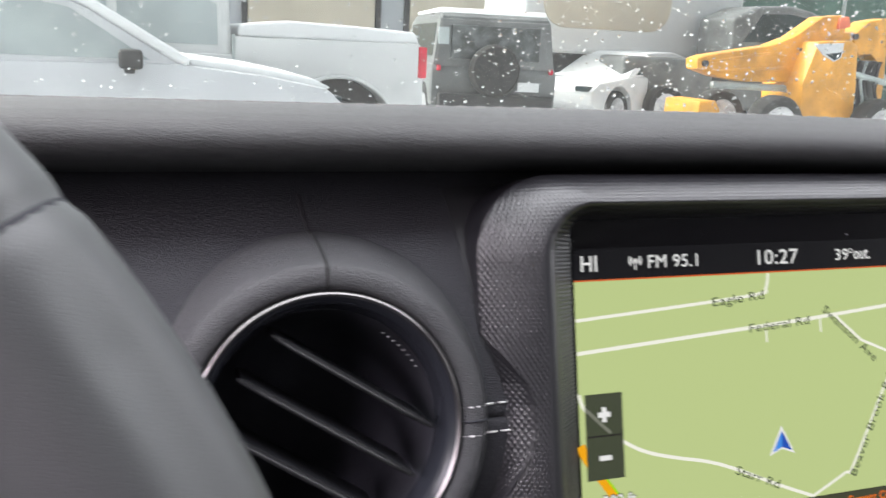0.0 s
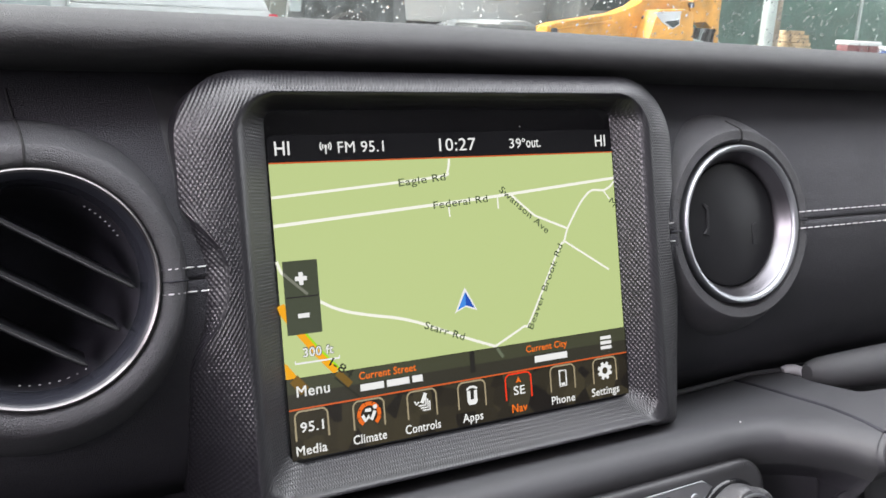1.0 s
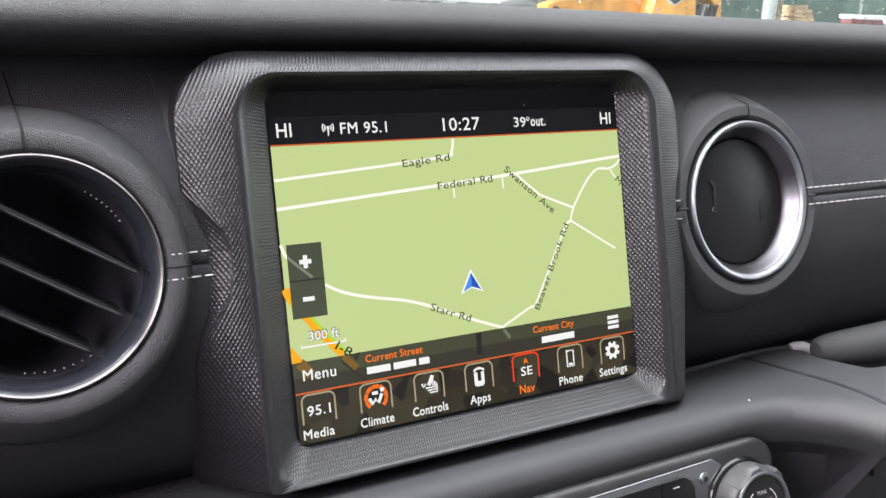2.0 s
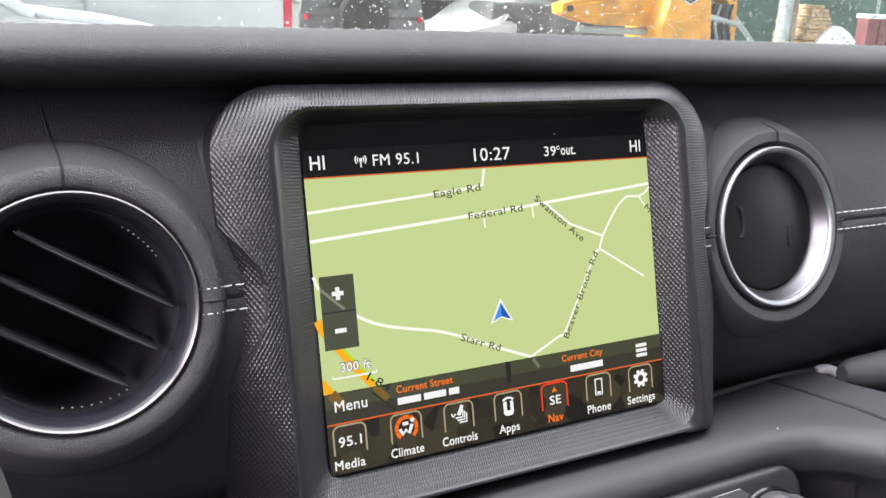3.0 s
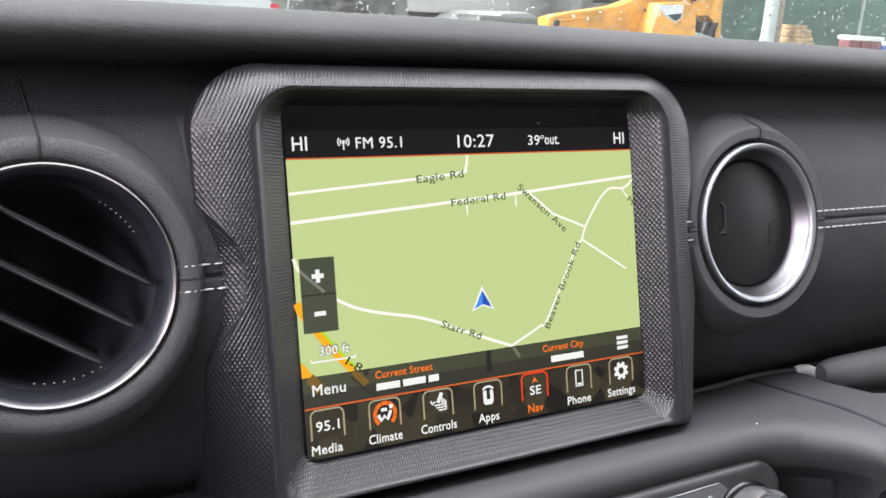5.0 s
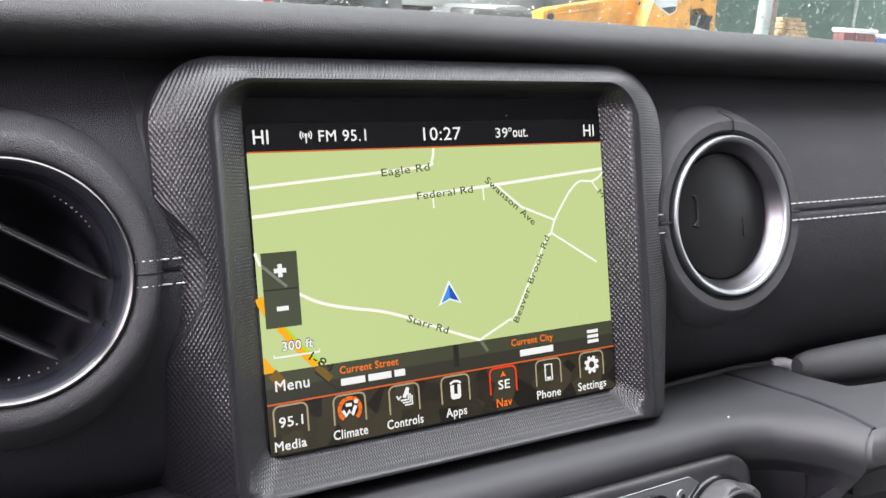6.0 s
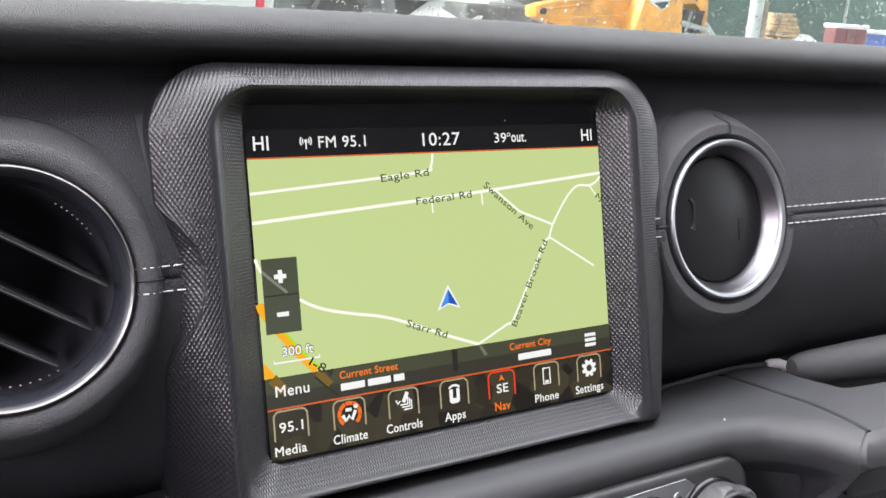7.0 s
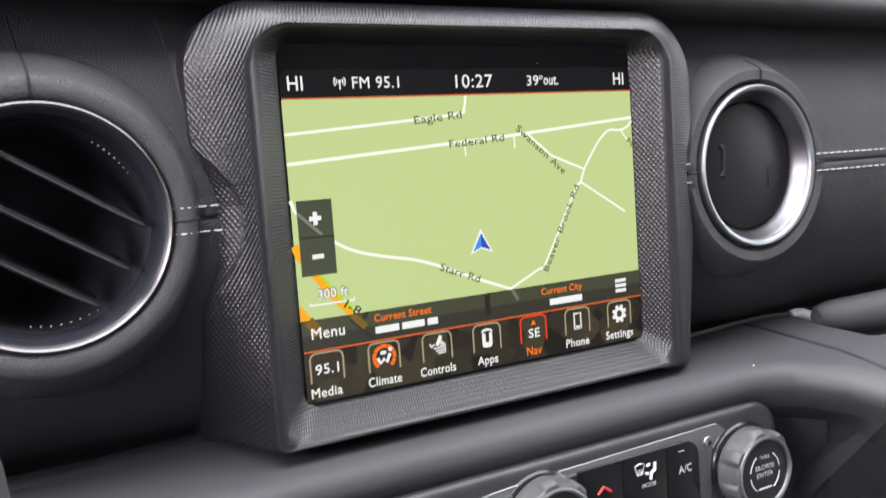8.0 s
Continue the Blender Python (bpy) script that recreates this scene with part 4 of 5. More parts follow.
# zoom buttons
flat("zoom_button", [rect(-84.7, -70.0, 1.9, 16.3)], 5, "button_olive", "dark olive zoom-in button")
flat("zoom_button", [rect(-84.7, -70.0, -13.5, 1.3)], 5, "button_olive", "dark olive zoom-out button")
flat("button_divider", [rect(-84.7, -70.0, 1.3, 1.9)], 5, "info_dark")
flat("road_under_button", strip(smooth_line([(-84.7, 11.5), (-79.7, 6.7), (-75.0, 2.4)]), 1.2), 6, "button_road", "road seen through the button")
flat("plus_sign", [rect(-79.9, -74.9, 8.1, 9.9), rect(-78.3, -76.5, 6.4, 11.6)], 7, "text_white", "white plus sign")
flat("minus_sign", [rect(-79.9, -75.0, -6.9, -5.1)], 7, "text_white", "white minus sign")
write("300 ft", -79.0, -23.0, -66.2, 3.6, "outline_grey", 5, 0, 0.55)
write("300 ft", -78.9, -22.85, -66.1, 3.5, "text_white", 6, 0, 0.12)
flat("scale_bar", [rect(-82.7, -63.3, -25.5, -24.8), rect(-82.7, -82.2, -25.5, -24.0), rect(-63.8, -63.3, -25.5, -24.0)], 5, "text_white", "white scale bar")
# position arrow
flat("arrow_outline", [[(-2.0, -2.2), (3.8, -13.2), (-2.2, -11.0), (-7.9, -13.2)]], 5, "text_white", "white outline of the position arrow")
flat("position_arrow", [[(-2.0, -4.2), (-2.1, -10.3), (-6.4, -12.0)]], 6, "arrow_blue", "blue position arrow")
flat("position_arrow", [[(-2.0, -4.2), (2.4, -12.0), (-2.1, -10.3)]], 6, "arrow_dark", "blue position arrow")
# information bar
flat("info_bar", [rect(SX0, SX1, -43.4, -37.2)], 5, "info_olive", "dark olive information bar")
flat("info_bar", [rect(SX0, SX1, -37.2, -31.0)], 5, "info_green", "paler green upper part of the information bar")
flat("motorway_under_bar", strip([(-65.0, -31.0), (-59.6, -37.0)], 3.0) + strip([(-83.8, -31.0), (-79.4, -36.6)], 4.4), 6, "motorway_dim", "motorway seen dimly through the bar")
flat("leader_line", strip([(-66.4, -33.0), (-56.2, -42.6)], 0.5), 7, "ink_dark")
flat("info_divider", [rect(-2.2, 0.4, -40.6, -31.0)], 6, "info_dark")
flat("road_end", strip([(12.4, -31.4), (15.4, -36.0)], 1.6), 6, "outline_grey")
write("Menu", -83.0, -38.6, -69.0, 4.3, "text_white", 6, 0, 0.14)
write("Current Street", -55.6, -35.6, -29.1, 3.0, "text_orange", 6, 0, 0.12)
write("Current City", 28.0, -35.7, 51.1, 3.0, "text_orange", 6, 0, 0.12)
flat("place_name_bar", [rect(-55.4, -44.6, -40.5, -37.6), rect(-43.2, -32.6, -40.5, -37.6), rect(-31.2, -26.2, -40.5, -37.6)], 6, "text_white", "plain white bars in place of the street")
flat("place_name_bar", [rect(32.4, 51.0, -41.0, -38.0)], 6, "text_white", "plain white bar in place of the town")
flat("menu_icon", [rect(71.2, 77.8, z - 0.8, z + 0.8) for z in (-34.6, -37.0, -39.4)], 6, "text_white", "three white menu bars")
# icon row
flat("icon_bar", [rect(SX0, SX1, -63.8, -43.8)], 4, "camo", "dark camouflage icon bar")
flat("orange_line", [rect(SX0, SX1, -43.8, -43.1)], 7, "line_orange", "thin orange line over the icons")


def icon_frame(cx, mat):
    pts = [(cx - 7.0, -56.2)] + arc_pts(cx - 4.4, -47.0, 2.6, 180, 90, 6) + arc_pts(cx + 4.4, -47.0, 2.6, 90, 0, 6) + [(cx + 7.0, -56.2)]
    flat("icon_frame", strip(pts, 0.75), 6, mat, "rounded open icon frame")


ICONS = [-77.6, -52.4, -27.4, -2.4, 22.5, 47.5, 72.7]
for i, cx in enumerate(ICONS):
    icon_frame(cx, "frame_red" if i == 4 else "frame_tan")
for text, x0, x1, mat in (("Media", -85.0, -72.0, "text_white"), ("Climate", -60.3, -45.2, "text_white"), ("Controls", -36.2, -19.2, "text_white"), ("Apps", -7.9, 2.5, "text_white"),
                          ("Nav", 18.2, 26.3, "text_orange"), ("Phone", 40.3, 53.7, "text_white"), ("Settings", 64.0, 80.7, "text_white")):
    write(text, x0, -62.2, x1, 3.7, mat, 6, 0, 0.14)
write("95.1", -82.6, -53.0, -72.8, 3.9, "text_white", 7, 0, 0.14)
write("SE", 19.6, -54.2, 25.6, 3.9, "text_white", 7, 0, 0.16)
flat("north_mark", [[(22.5, -46.0), (24.0, -48.8), (22.5, -48.2), (21.0, -48.8)]], 7, "text_orange", "small orange compass mark")
ring_ = []
for i in range(7):
    ring_ += strip(arc_pts(-52.4, -50.6, 4.6, 232 - i * 41, 232 - i * 41 - 38.5, 5), 1.7)
flat("climate_dial", ring_, 7, "orange_dial", "segmented orange dial")
flat("airflow_symbol", strip([(-55.6, -50.6), (-54.3, -53.0), (-52.7, -51.3), (-51.5, -52.9), (-49.8, -49.4)], 1.5) + [disc(-49.6, -47.7, 0.95), rect(-54.2, -51.5, -49.4, -48.0)], 8, "text_white", "white airflow symbol")
seat_ = strip([(-25.5, -45.9), (-27.6, -50.0)], 1.7) + strip([(-31.0, -48.8), (-30.2, -50.4), (-29.0, -49.2)], 0.8)
for i in range(3):
    seat_ += strip([(-29.2 + 0.9 * i, -51.0 - 1.1 * i), (-25.6 + 0.9 * i, -51.0 - 1.1 * i), (-25.6 + 0.9 * i, -47.6 - 0.9 * i)], 0.75)
flat("seat_symbol", seat_, 7, "text_white", "white seat symbol")
flat("apps_symbol", [[(x, z) for x, z in rounded(-5.0, 0.2, -54.8, -48.4, (0.4, 1.6, 1.6, 0.4), (2, 2, 4))]] + strip(arc_pts(-2.4, -50.4, 3.6, 42, 138, 10), 1.0), 7, "text_white", "white pocket symbol")
flat("apps_slot", [rect(-3.3, -1.5, -52.4, -48.3)], 8, "info_dark")
flat("phone_symbol", strip([(45.6, -46.8), (49.4, -46.8), (49.4, -54.2), (45.6, -54.2), (45.6, -46.4)], 0.75) + [rect(46.4, 48.6, -53.8, -52.6)], 7, "text_white", "white phone outline")
gear = strip(arc_pts(72.7, -50.6, 2.5, 0, 360, 24), 1.7)
for i in range(8):
    a = radians(45 * i + 22.5)
    gear.append([(72.7 + r * math.cos(a + o), -50.6 + r * math.sin(a + o)) for r, o in ((3.1, -0.3), (4.4, -0.17), (4.4, 0.17), (3.1, 0.3))])
flat("gear_symbol", gear, 7, "text_white", "white gear symbol")
part("dust_speck", box(0.0339, 0.0343, -0.0001, 0.0004, 0.0688, 0.0691), M["legend"], unit, "tiny pale dust speck")


# ---- climate panel below the shelf ----
HY = -0.0248
climate = thing("climate_panel", S @ pose(0, HY, -0.18), "black climate control panel with silver edging and rubber-edged knobs", "climate controls")
part("housing", prism([(x, z) for x, z in rounded(-0.150, 0.1450, -0.200, -0.1000, (0.016, 0.016, 0.016, 0.015), (6, 6, 8))], HY - 0.0055, HY + 0.045, 0.0042, 4), M["knob"], climate, "dark rounded housing")
trim_pts = [(-0.140, -0.1200), (-0.020, -0.1075), (0.0066, -0.1064), (0.1025, -0.1047), (0.1083, -0.1082), (0.0998, -0.1158), (0.0985, -0.1250), (0.0985, -0.190), (-0.140, -0.190)]
part("faceplate", prism(trim_pts, HY - 0.0062, HY + 0.002, 0.0010, 2), M["plate"], climate, "satin grey metal edging")
part("edge_trim", tube([(x, HY - 0.0058, z) for x, z in trim_pts[:6]], 0.0005, 8), M["silver"], climate, "thin bright edge of the faceplate")
inner_pts = [(-0.137, -0.1215), (-0.018, -0.1098), (0.0133, -0.1086), (0.0810, -0.1074), (0.0870, -0.1115), (0.0900, -0.1180), (0.0895, -0.188), (-0.137, -0.188)]
part("button_field", prism(inner_pts, HY - 0.0072, HY, 0.0008, 1), M["button"], climate, "matte black button field")
for x0, x1 in ((0.0190, 0.0430), (0.0434, 0.0690), (0.0694, 0.0893)):
    r = 0.0075 if x1 > 0.08 else 0.0008
    part("button", prism([(x, z) for x, z in rounded(x0, x1, -0.150, -0.1083 + 0.0010 * (0.08 - x1), (0.0008, 0.0008, 0.0008, r), (2, 2, 6))], HY - 0.0078, HY - 0.006, 0.0004, 2), M["gloss"], climate, "glossy black button")
BY = HY - 0.0080
part("temperature_arrow", tube([(0.0290, BY, -0.1203), (0.0322, BY, -0.1177), (0.0362, BY, -0.1205)], 0.0007, 6), M["legend_red"], climate, "red warmer arrow")
write("A/C", 76.3, -122.2, 84.2, 3.5, "legend", parent=climate, y=BY)
write("MODE", 54.1, -123.8, 62.2, 2.0, "legend", parent=climate, y=BY)
part("indicator_bar", box(0.0762, 0.0800, BY, BY + 0.0006, -0.1120, -0.1117), M["legend"], climate, smooth=False)
part("mode_symbol", join(tube([(0.0515, BY, -0.1170), (0.0502, BY, -0.1130), (0.0530, BY, -0.1120), (0.0558, BY, -0.1130), (0.0545, BY, -0.1170), (0.0515, BY, -0.1170)], 0.00032, 5), *[tube([(0.0520 + 0.0010 * i, BY, -0.1175), (0.0520 + 0.0010 * i, BY, -0.1148)], 0.0002, 4) for i in range(3)],
     tube([(0.0620, BY, -0.1133), (0.0618, BY, -0.1165), (0.0598, BY, -0.1176), (0.0590, BY, -0.1206)], 0.0008, 6), tube([(0.0568, BY, -0.1140), (0.0588, BY, -0.1136)], 0.0006, 5), tube([(0.0560, BY, -0.1172), (0.0580, BY, -0.1178)], 0.0006, 5)), M["legend"], climate, "white screen and seat symbol")
sm = face_pose(0.0969, HY - 0.0062, -0.1122)
part("screw", lathe([(0.0, 0.0012), (0.0018, 0.0012), (0.0028, 0.0008), (0.0030, 0.0)], sm, 20), M["silver"], climate, "small round screw head")
part("screw_socket", lathe([(0.0, 0.0014), (0.0013, 0.0014), (0.0014, 0.0011)], sm, 6), M["vent"], climate)


def knob(cx, cz, r, depth):
    """A thick rotary knob with scalloped rubber edge and a printed centre cap."""
    km = face_pose(cx, HY - 0.003, cz)
    part("knob_base", lathe([(r * 1.10, -0.002), (r * 1.10, 0.002), (r * 1.04, 0.004), (r * 0.9, 0.005)], km, 48), M["gloss"], climate, "glossy black knob base")
    verts_, faces_ = [], []
    n_ = 120
    prof = [(0.93, 0.003, 0), (0.99, 0.005, 0.1), (1.0, depth * 0.42, 0.2), (0.985, depth * 0.60, 1.0), (0.965, depth * 0.88, 1.0), (0.93, depth * 0.98, 0.6), (0.885, depth, 0), (0.855, depth * 0.985, 0), (0.84, depth * 0.93, 0)]
    for f, h, kn in prof:
        for i in range(n_):
            a = 2 * math.pi * i / n_
            c6 = math.cos(7 * a + 0.6)
            notch = 1 + 0.10 * kn * (max(-1, min(1, 5.0 * (c6 - 0.35))) * 0.5 + 0.05)
            verts_.append(km @ Vector((r * f * notch * math.cos(a), r * f * notch * math.sin(a), h)))
    for j in range(len(prof) - 1):
        for i in range(n_):
            faces_.append((j * n_ + i, j * n_ + (i + 1) % n_, (j + 1) * n_ + (i + 1) % n_, (j + 1) * n_ + i))
    grip = part("knob", shape(verts_, faces_), M["grip"], climate, "grey scalloped rubber knob")
    part("knob_ring", lathe([(r * 0.885, depth * 0.97), (r * 0.875, depth * 1.04), (r * 0.845, depth * 1.06), (r * 0.80, depth * 1.03), (r * 0.785, depth * 0.95)], km, 64), M["silver"], grip, "thin silver ring")
    part("knob_cap", lathe([(r * 0.80, depth * 0.92), (r * 0.785, depth * 0.96), (r * 0.6, depth * 0.975), (0, depth * 0.98)], km, 64), M["button"], grip, "black printed cap")
    return km, grip


KX, KZ, KR, KD = 0.1203, -0.1288, 0.0198, 0.0160
km, grip = knob(KX, KZ, KR, KD)
ky = HY - 0.003 - KD * 0.985
for text, w, dz, hh in (("TUNE", 6.5, 6.6, 1.7), ("BROWSE", 12.6, 1.6, 2.2), ("ENTER", 10.8, -2.0, 2.2)):
    write(text, KX * 1000 - w / 2, KZ * 1000 + dz, KX * 1000 + w / 2, hh, "legend", parent=grip, y=ky)
part("legend_bar", box(KX - 0.0042, KX + 0.0042, ky, ky + 0.0002, KZ - 0.0080, KZ - 0.0073), M["legend"], grip)
part("legend_arc", join(*[tube([(KX + 0.0098 * math.cos(radians(a0 + d)), ky, KZ + 0.0098 * math.sin(radians(a0 + d))) for d in range(-24, 25, 8)], 0.00025, 5) for a0 in (32, 148, 212, 328)]), M["legend"], grip, "printed arc marks")
knob(0.0005, -0.1245, 0.0196, 0.0155)

# ---- grab handle on the passenger's side ----
grab = thing("grab_handle", S @ pose(0.26, 0.03, -0.08), "dark padded grab handle with a pale bolt on the dash", "grab handle")
BAR = [(0.2475, 0.0250, -0.0812, 0.0050), (0.2500, 0.0245, -0.0815, 0.0075), (0.2570, 0.0235, -0.0822, 0.0098), (0.270, 0.0215, -0.0828, 0.0112), (0.300, 0.0180, -0.0832, 0.0126), (0.334, 0.0150, -0.0842, 0.0138), (0.45, 0.010, -0.085, 0.0142), (0.72, 0.008, -0.085, 0.0142)]
vs, fs = [], []
for x, y, z, r in BAR:
    for k in range(20):
        a = 2 * math.pi * k / 20
        vs.append((x, y + 0.85 * r * math.cos(a), z + r * math.sin(a)))
for i in range(len(BAR) - 1):
    for k in range(20):
        fs.append((i * 20 + k, i * 20 + (k + 1) % 20, i * 20 + 20 + (k + 1) % 20, i * 20 + 20 + k))
part("bar", cap(shape(vs, fs)), M["handle"], grab, "dark padded bar")
part("bolt", tube([(0.2470, 0.0425, -0.0818), (0.2495, 0.0412, -0.0808), (0.2530, 0.0392, -0.0810), (0.2560, 0.0376, -0.0826), (0.2575, 0.0368, -0.0842)], 0.0032, 12), M["endcap"], grab, "pale rounded end cap")

# ---- steering wheel ----
WC, WT, WR, Wr = Vector((-0.403, -0.138, -0.051)), 0.023, 0.193, 0.0160
e1, e2 = Vector((1, 0, 0)), Vector((0, math.sin(WT), math.cos(WT)))
e3 = e1.cross(e2)
WM = Matrix.Translation(WC) @ Matrix(((e1.x, e2.x, e3.x, 0), (e1.y, e2.y, e3.y, 0), (e1.z, e2.z, e3.z, 0), (0, 0, 0, 1)))
wheel = thing("steering_wheel", S @ WM, "dark grey leather steering wheel with a stitched seam", "steering wheel")


def torus(m_, R, r, n, k, a0=0.0, a1=360.0, rad=None):
    verts_, faces_ = [], []
    full = abs(a1 - a0) >= 360
    cnt = n if full else n + 1
    for i in range(cnt):
        a = radians(a0 + (a1 - a0) * i / n)
        for j in range(k):
            b = 2 * math.pi * j / k
            q = r * (rad(a0 + (a1 - a0) * i / n, b) if rad else 1.0)
            verts_.append(m_ @ Vector(((R + q * math.cos(b)) * math.cos(a), (R + q * math.cos(b)) * math.sin(a), 1.12 * q * math.sin(b))))
    for i in range(n):
        for j in range(k):
            i2 = (i + 1) % cnt
            faces_.append((i * k + j, i2 * k + j, i2 * k + (j + 1) % k, i * k + (j + 1) % k))
    return shape(verts_, faces_)




def grip_shape(a, b):
    """The rim swells below its seams and carries a soft groove for the thumb."""
    a = (a + 180) % 360 - 180
    side = min(abs(a - 37.3), abs(a + 40), abs(a - 142.7), abs(abs(a) - 180 - 40 + 360))
    lower = -40 < a < 37.3 or a > 142.7 or a < -140
    seam_dip = 0.05 * math.exp(-(side / 0.6) ** 2)
    if not lower:
        return 0.985 - seam_dip
    ease = min(1.0, side / 6.0)
    d = (b - 0.85 + math.pi) % (2 * math.pi) - math.pi
    return 1.0 - seam_dip - 0.13 * ease * math.exp(-(d / 0.38) ** 2)


part("rim", torus(WM, WR, Wr, 720, 56, rad=grip_shape), M["wheel"], wheel, "dark grey leather rim with a thumb groove")
for a in (37.15, 142.55, -40.15, 219.85):
    part("rim_seam", torus(WM, WR, Wr * 0.953, 2, 28, a + 0.02, a + 0.28), M["duct"], wheel, "dark seam round the rim")
part("hub", lathe([(0.0, 0.012), (0.04, 0.010), (0.062, 0.002), (0.070, -0.012), (0.066, -0.05), (0.0, -0.055)], WM, 48), M["plastic"], wheel, "black centre pad")
for a in (0.0, 180.0, 270.0):
    rm = WM @ Matrix.Rotation(radians(a), 4, 'Z')
    bm = box(0.05, WR - 0.004, -0.020, 0.020, -0.022, -0.008, 0.004, 2)
    bmesh.ops.transform(bm, matrix=rm, verts=bm.verts)
    part("spoke", bm, M["plastic"], wheel, "black flat spoke")
part("column", lathe([(0.035, -0.03), (0.038, -0.06), (0.040, -0.26)], WM, 32), M["plastic"], wheel, "black steering column cover")


# ---- outside ----
I4 = Matrix()
ground = part("ground", sheet([-400 + 20 * i for i in range(41)], lambda x: [(-300 + 20 * i, 0.0) for i in range(46)]), M["ground"], None, frame_m=I4, smooth=False)
tagged(ground, "asphalt yard with patchy trodden snow", "ground", kind="structure")


def wheel_parts(car, fm, x, y, r=0.36, w=0.22):
    """One road wheel with its tyre and rim, axle along y."""
    m_ = Matrix.Translation((x, y, r)) @ Matrix.Rotation(radians(90), 4, 'X')
    t = part("tyre", lathe([(r * 0.66, -w / 2), (r * 0.93, -w / 2), (r, -w / 3), (r, w / 3), (r * 0.93, w / 2), (r * 0.66, w / 2)], m_, 40, True), M["tyre"], car, frame_m=fm)
    part("rim", lathe([(r * 0.67, -w * 0.46), (r * 0.6, -w * 0.40), (r * 0.2, -w * 0.30), (0.0, -w * 0.32)], m_, 40), M["rim"], t, frame_m=fm)
    part("rim", lathe([(r * 0.67, w * 0.46), (r * 0.6, w * 0.40), (r * 0.2, w * 0.30), (0.0, w * 0.32)], m_, 40), M["rim"], t, frame_m=fm)


def arched(outline, wheels, r):
    """A side outline, its underside cut by round wheel arches; the outline ends with the underside from rear to front."""
    top, bottom = outline
    under = []
    z0 = bottom
    for x in sorted(wheels):
        under += [(x - r, z0)] + [(x + r * math.cos(radians(a)), 0.36 + r * math.sin(radians(a))) for a in range(170, 9, -20)] + [(x + r, z0)]
    return top + under


def vehicle(name, fm, label, category, body, cabin, width, paint, wheels, bottom=0.30, arch=0.44, tyre_r=0.36, inset=0.14, glass=(), snow=(), pane_mat="window"):
    """Body and cabin outlines (x forward, z up) run across the width; side glass panes; snow caps."""
    car = thing(name, fm, label, category)
    h = width / 2
    b = part("body", prism(list(reversed(arched((body, bottom), wheels, arch))), -h, h, 0.05, 2), M[paint], car, frame_m=fm)
    if cabin:
        n_ = len(cabin)
        lo, hi = min(z for _, z in cabin), max(z for _, z in cabin)
        vs_ = [(x, sgn * (h - 0.03 - inset * (z - lo) / (hi - lo)), z) for sgn in (-1, 1) for x, z in cabin]
        bm_ = shape(vs_, [tuple(range(n_)), tuple(range(2 * n_ - 1, n_ - 1, -1))] + [(i, i + n_, (i + 1) % n_ + n_, (i + 1) % n_) for i in range(n_)])
        bmesh.ops.recalc_face_normals(bm_, faces=bm_.faces)
        bmesh.ops.bevel(bm_, geom=bm_.edges[:], offset=0.03, segments=2, affect='EDGES')
        part("cabin", bm_, M[paint], car, frame_m=fm)
        for pane in glass:
            for sgn in (-1, 1):
                y_of = [h - 0.03 - inset * (z - lo) / (hi - lo) + 0.006 for _, z in pane]
                k_ = len(pane)
                vs_ = [(x, sgn * (y - d), z) for d in (0.0, 0.02) for (x, z), y in zip(pane, y_of)]
                bm_ = shape(vs_, [tuple(range(k_)), tuple(range(2 * k_ - 1, k_ - 1, -1))] + [(i, i + k_, (i + 1) % k_ + k_, (i + 1) % k_) for i in range(k_)])
                bmesh.ops.recalc_face_normals(bm_, faces=bm_.faces)
                part("side_window", bm_, M[pane_mat], car, "dark side glass" if pane_mat == "window" else "side glass with the reflected sky in its pale colour", frame_m=fm, smooth=False)
    for x in wheels:
        for sgn in (-1, 1):
            wheel_parts(car, fm, x, sgn * (h - 0.13), tyre_r)
    for o, y0, y1 in snow:
        part("snow_cap", prism(o, y0, y1, 0.04, 3), M["snow"], car, "white snow lying on top", frame_m=fm)
    return car


# white crossover close by, its bonnet towards the passenger's side
fm = pose(-0.95, 8.0, 0, 0, 0, 0)
cr = vehicle("crossover_car", fm, "silver white crossover car with snow on its bonnet", "car",
             [(2.36, 0.42), (2.44, 0.62), (2.42, 0.88), (2.27, 1.01), (1.75, 1.10), (1.05, 1.17), (-1.2, 1.14), (-2.2, 1.10), (-2.3, 0.7), (-2.25, 0.4)],
             [(1.18, 1.12), (0.42, 1.58), (0.15, 1.70), (-1.3, 1.72), (-2.0, 1.6), (-2.2, 1.12)], 1.86, "silverpaint", (1.42, -1.40),
             glass=([(0.85, 1.19), (0.28, 1.56), (0.08, 1.60), (-0.35, 1.62), (-0.35, 1.19)], [(-0.45, 1.19), (-0.45, 1.62), (-1.2, 1.62), (-1.5, 1.5), (-1.5, 1.19)]),
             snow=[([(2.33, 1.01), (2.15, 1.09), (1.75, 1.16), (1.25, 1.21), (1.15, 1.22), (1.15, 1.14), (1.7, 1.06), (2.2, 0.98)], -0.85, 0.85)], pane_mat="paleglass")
for sgn in (-1, 1):
    part("mirror", join(box(0.62, 0.80, sgn * 1.06 - 0.10, sgn * 1.06 + 0.10, 1.12, 1.27, 0.04, 3), box(0.66, 0.74, sgn * 0.95 - 0.04, sgn * 0.95 + 0.04, 1.08, 1.15, 0.02, 2)), M["trim"], cr, "black door mirror", frame_m=fm)
    part("headlamp", box(2.18, 2.41, sgn * 0.75 - 0.16, sgn * 0.75 + 0.16, 0.82, 0.95, 0.03, 2), M["window"], cr, frame_m=fm)
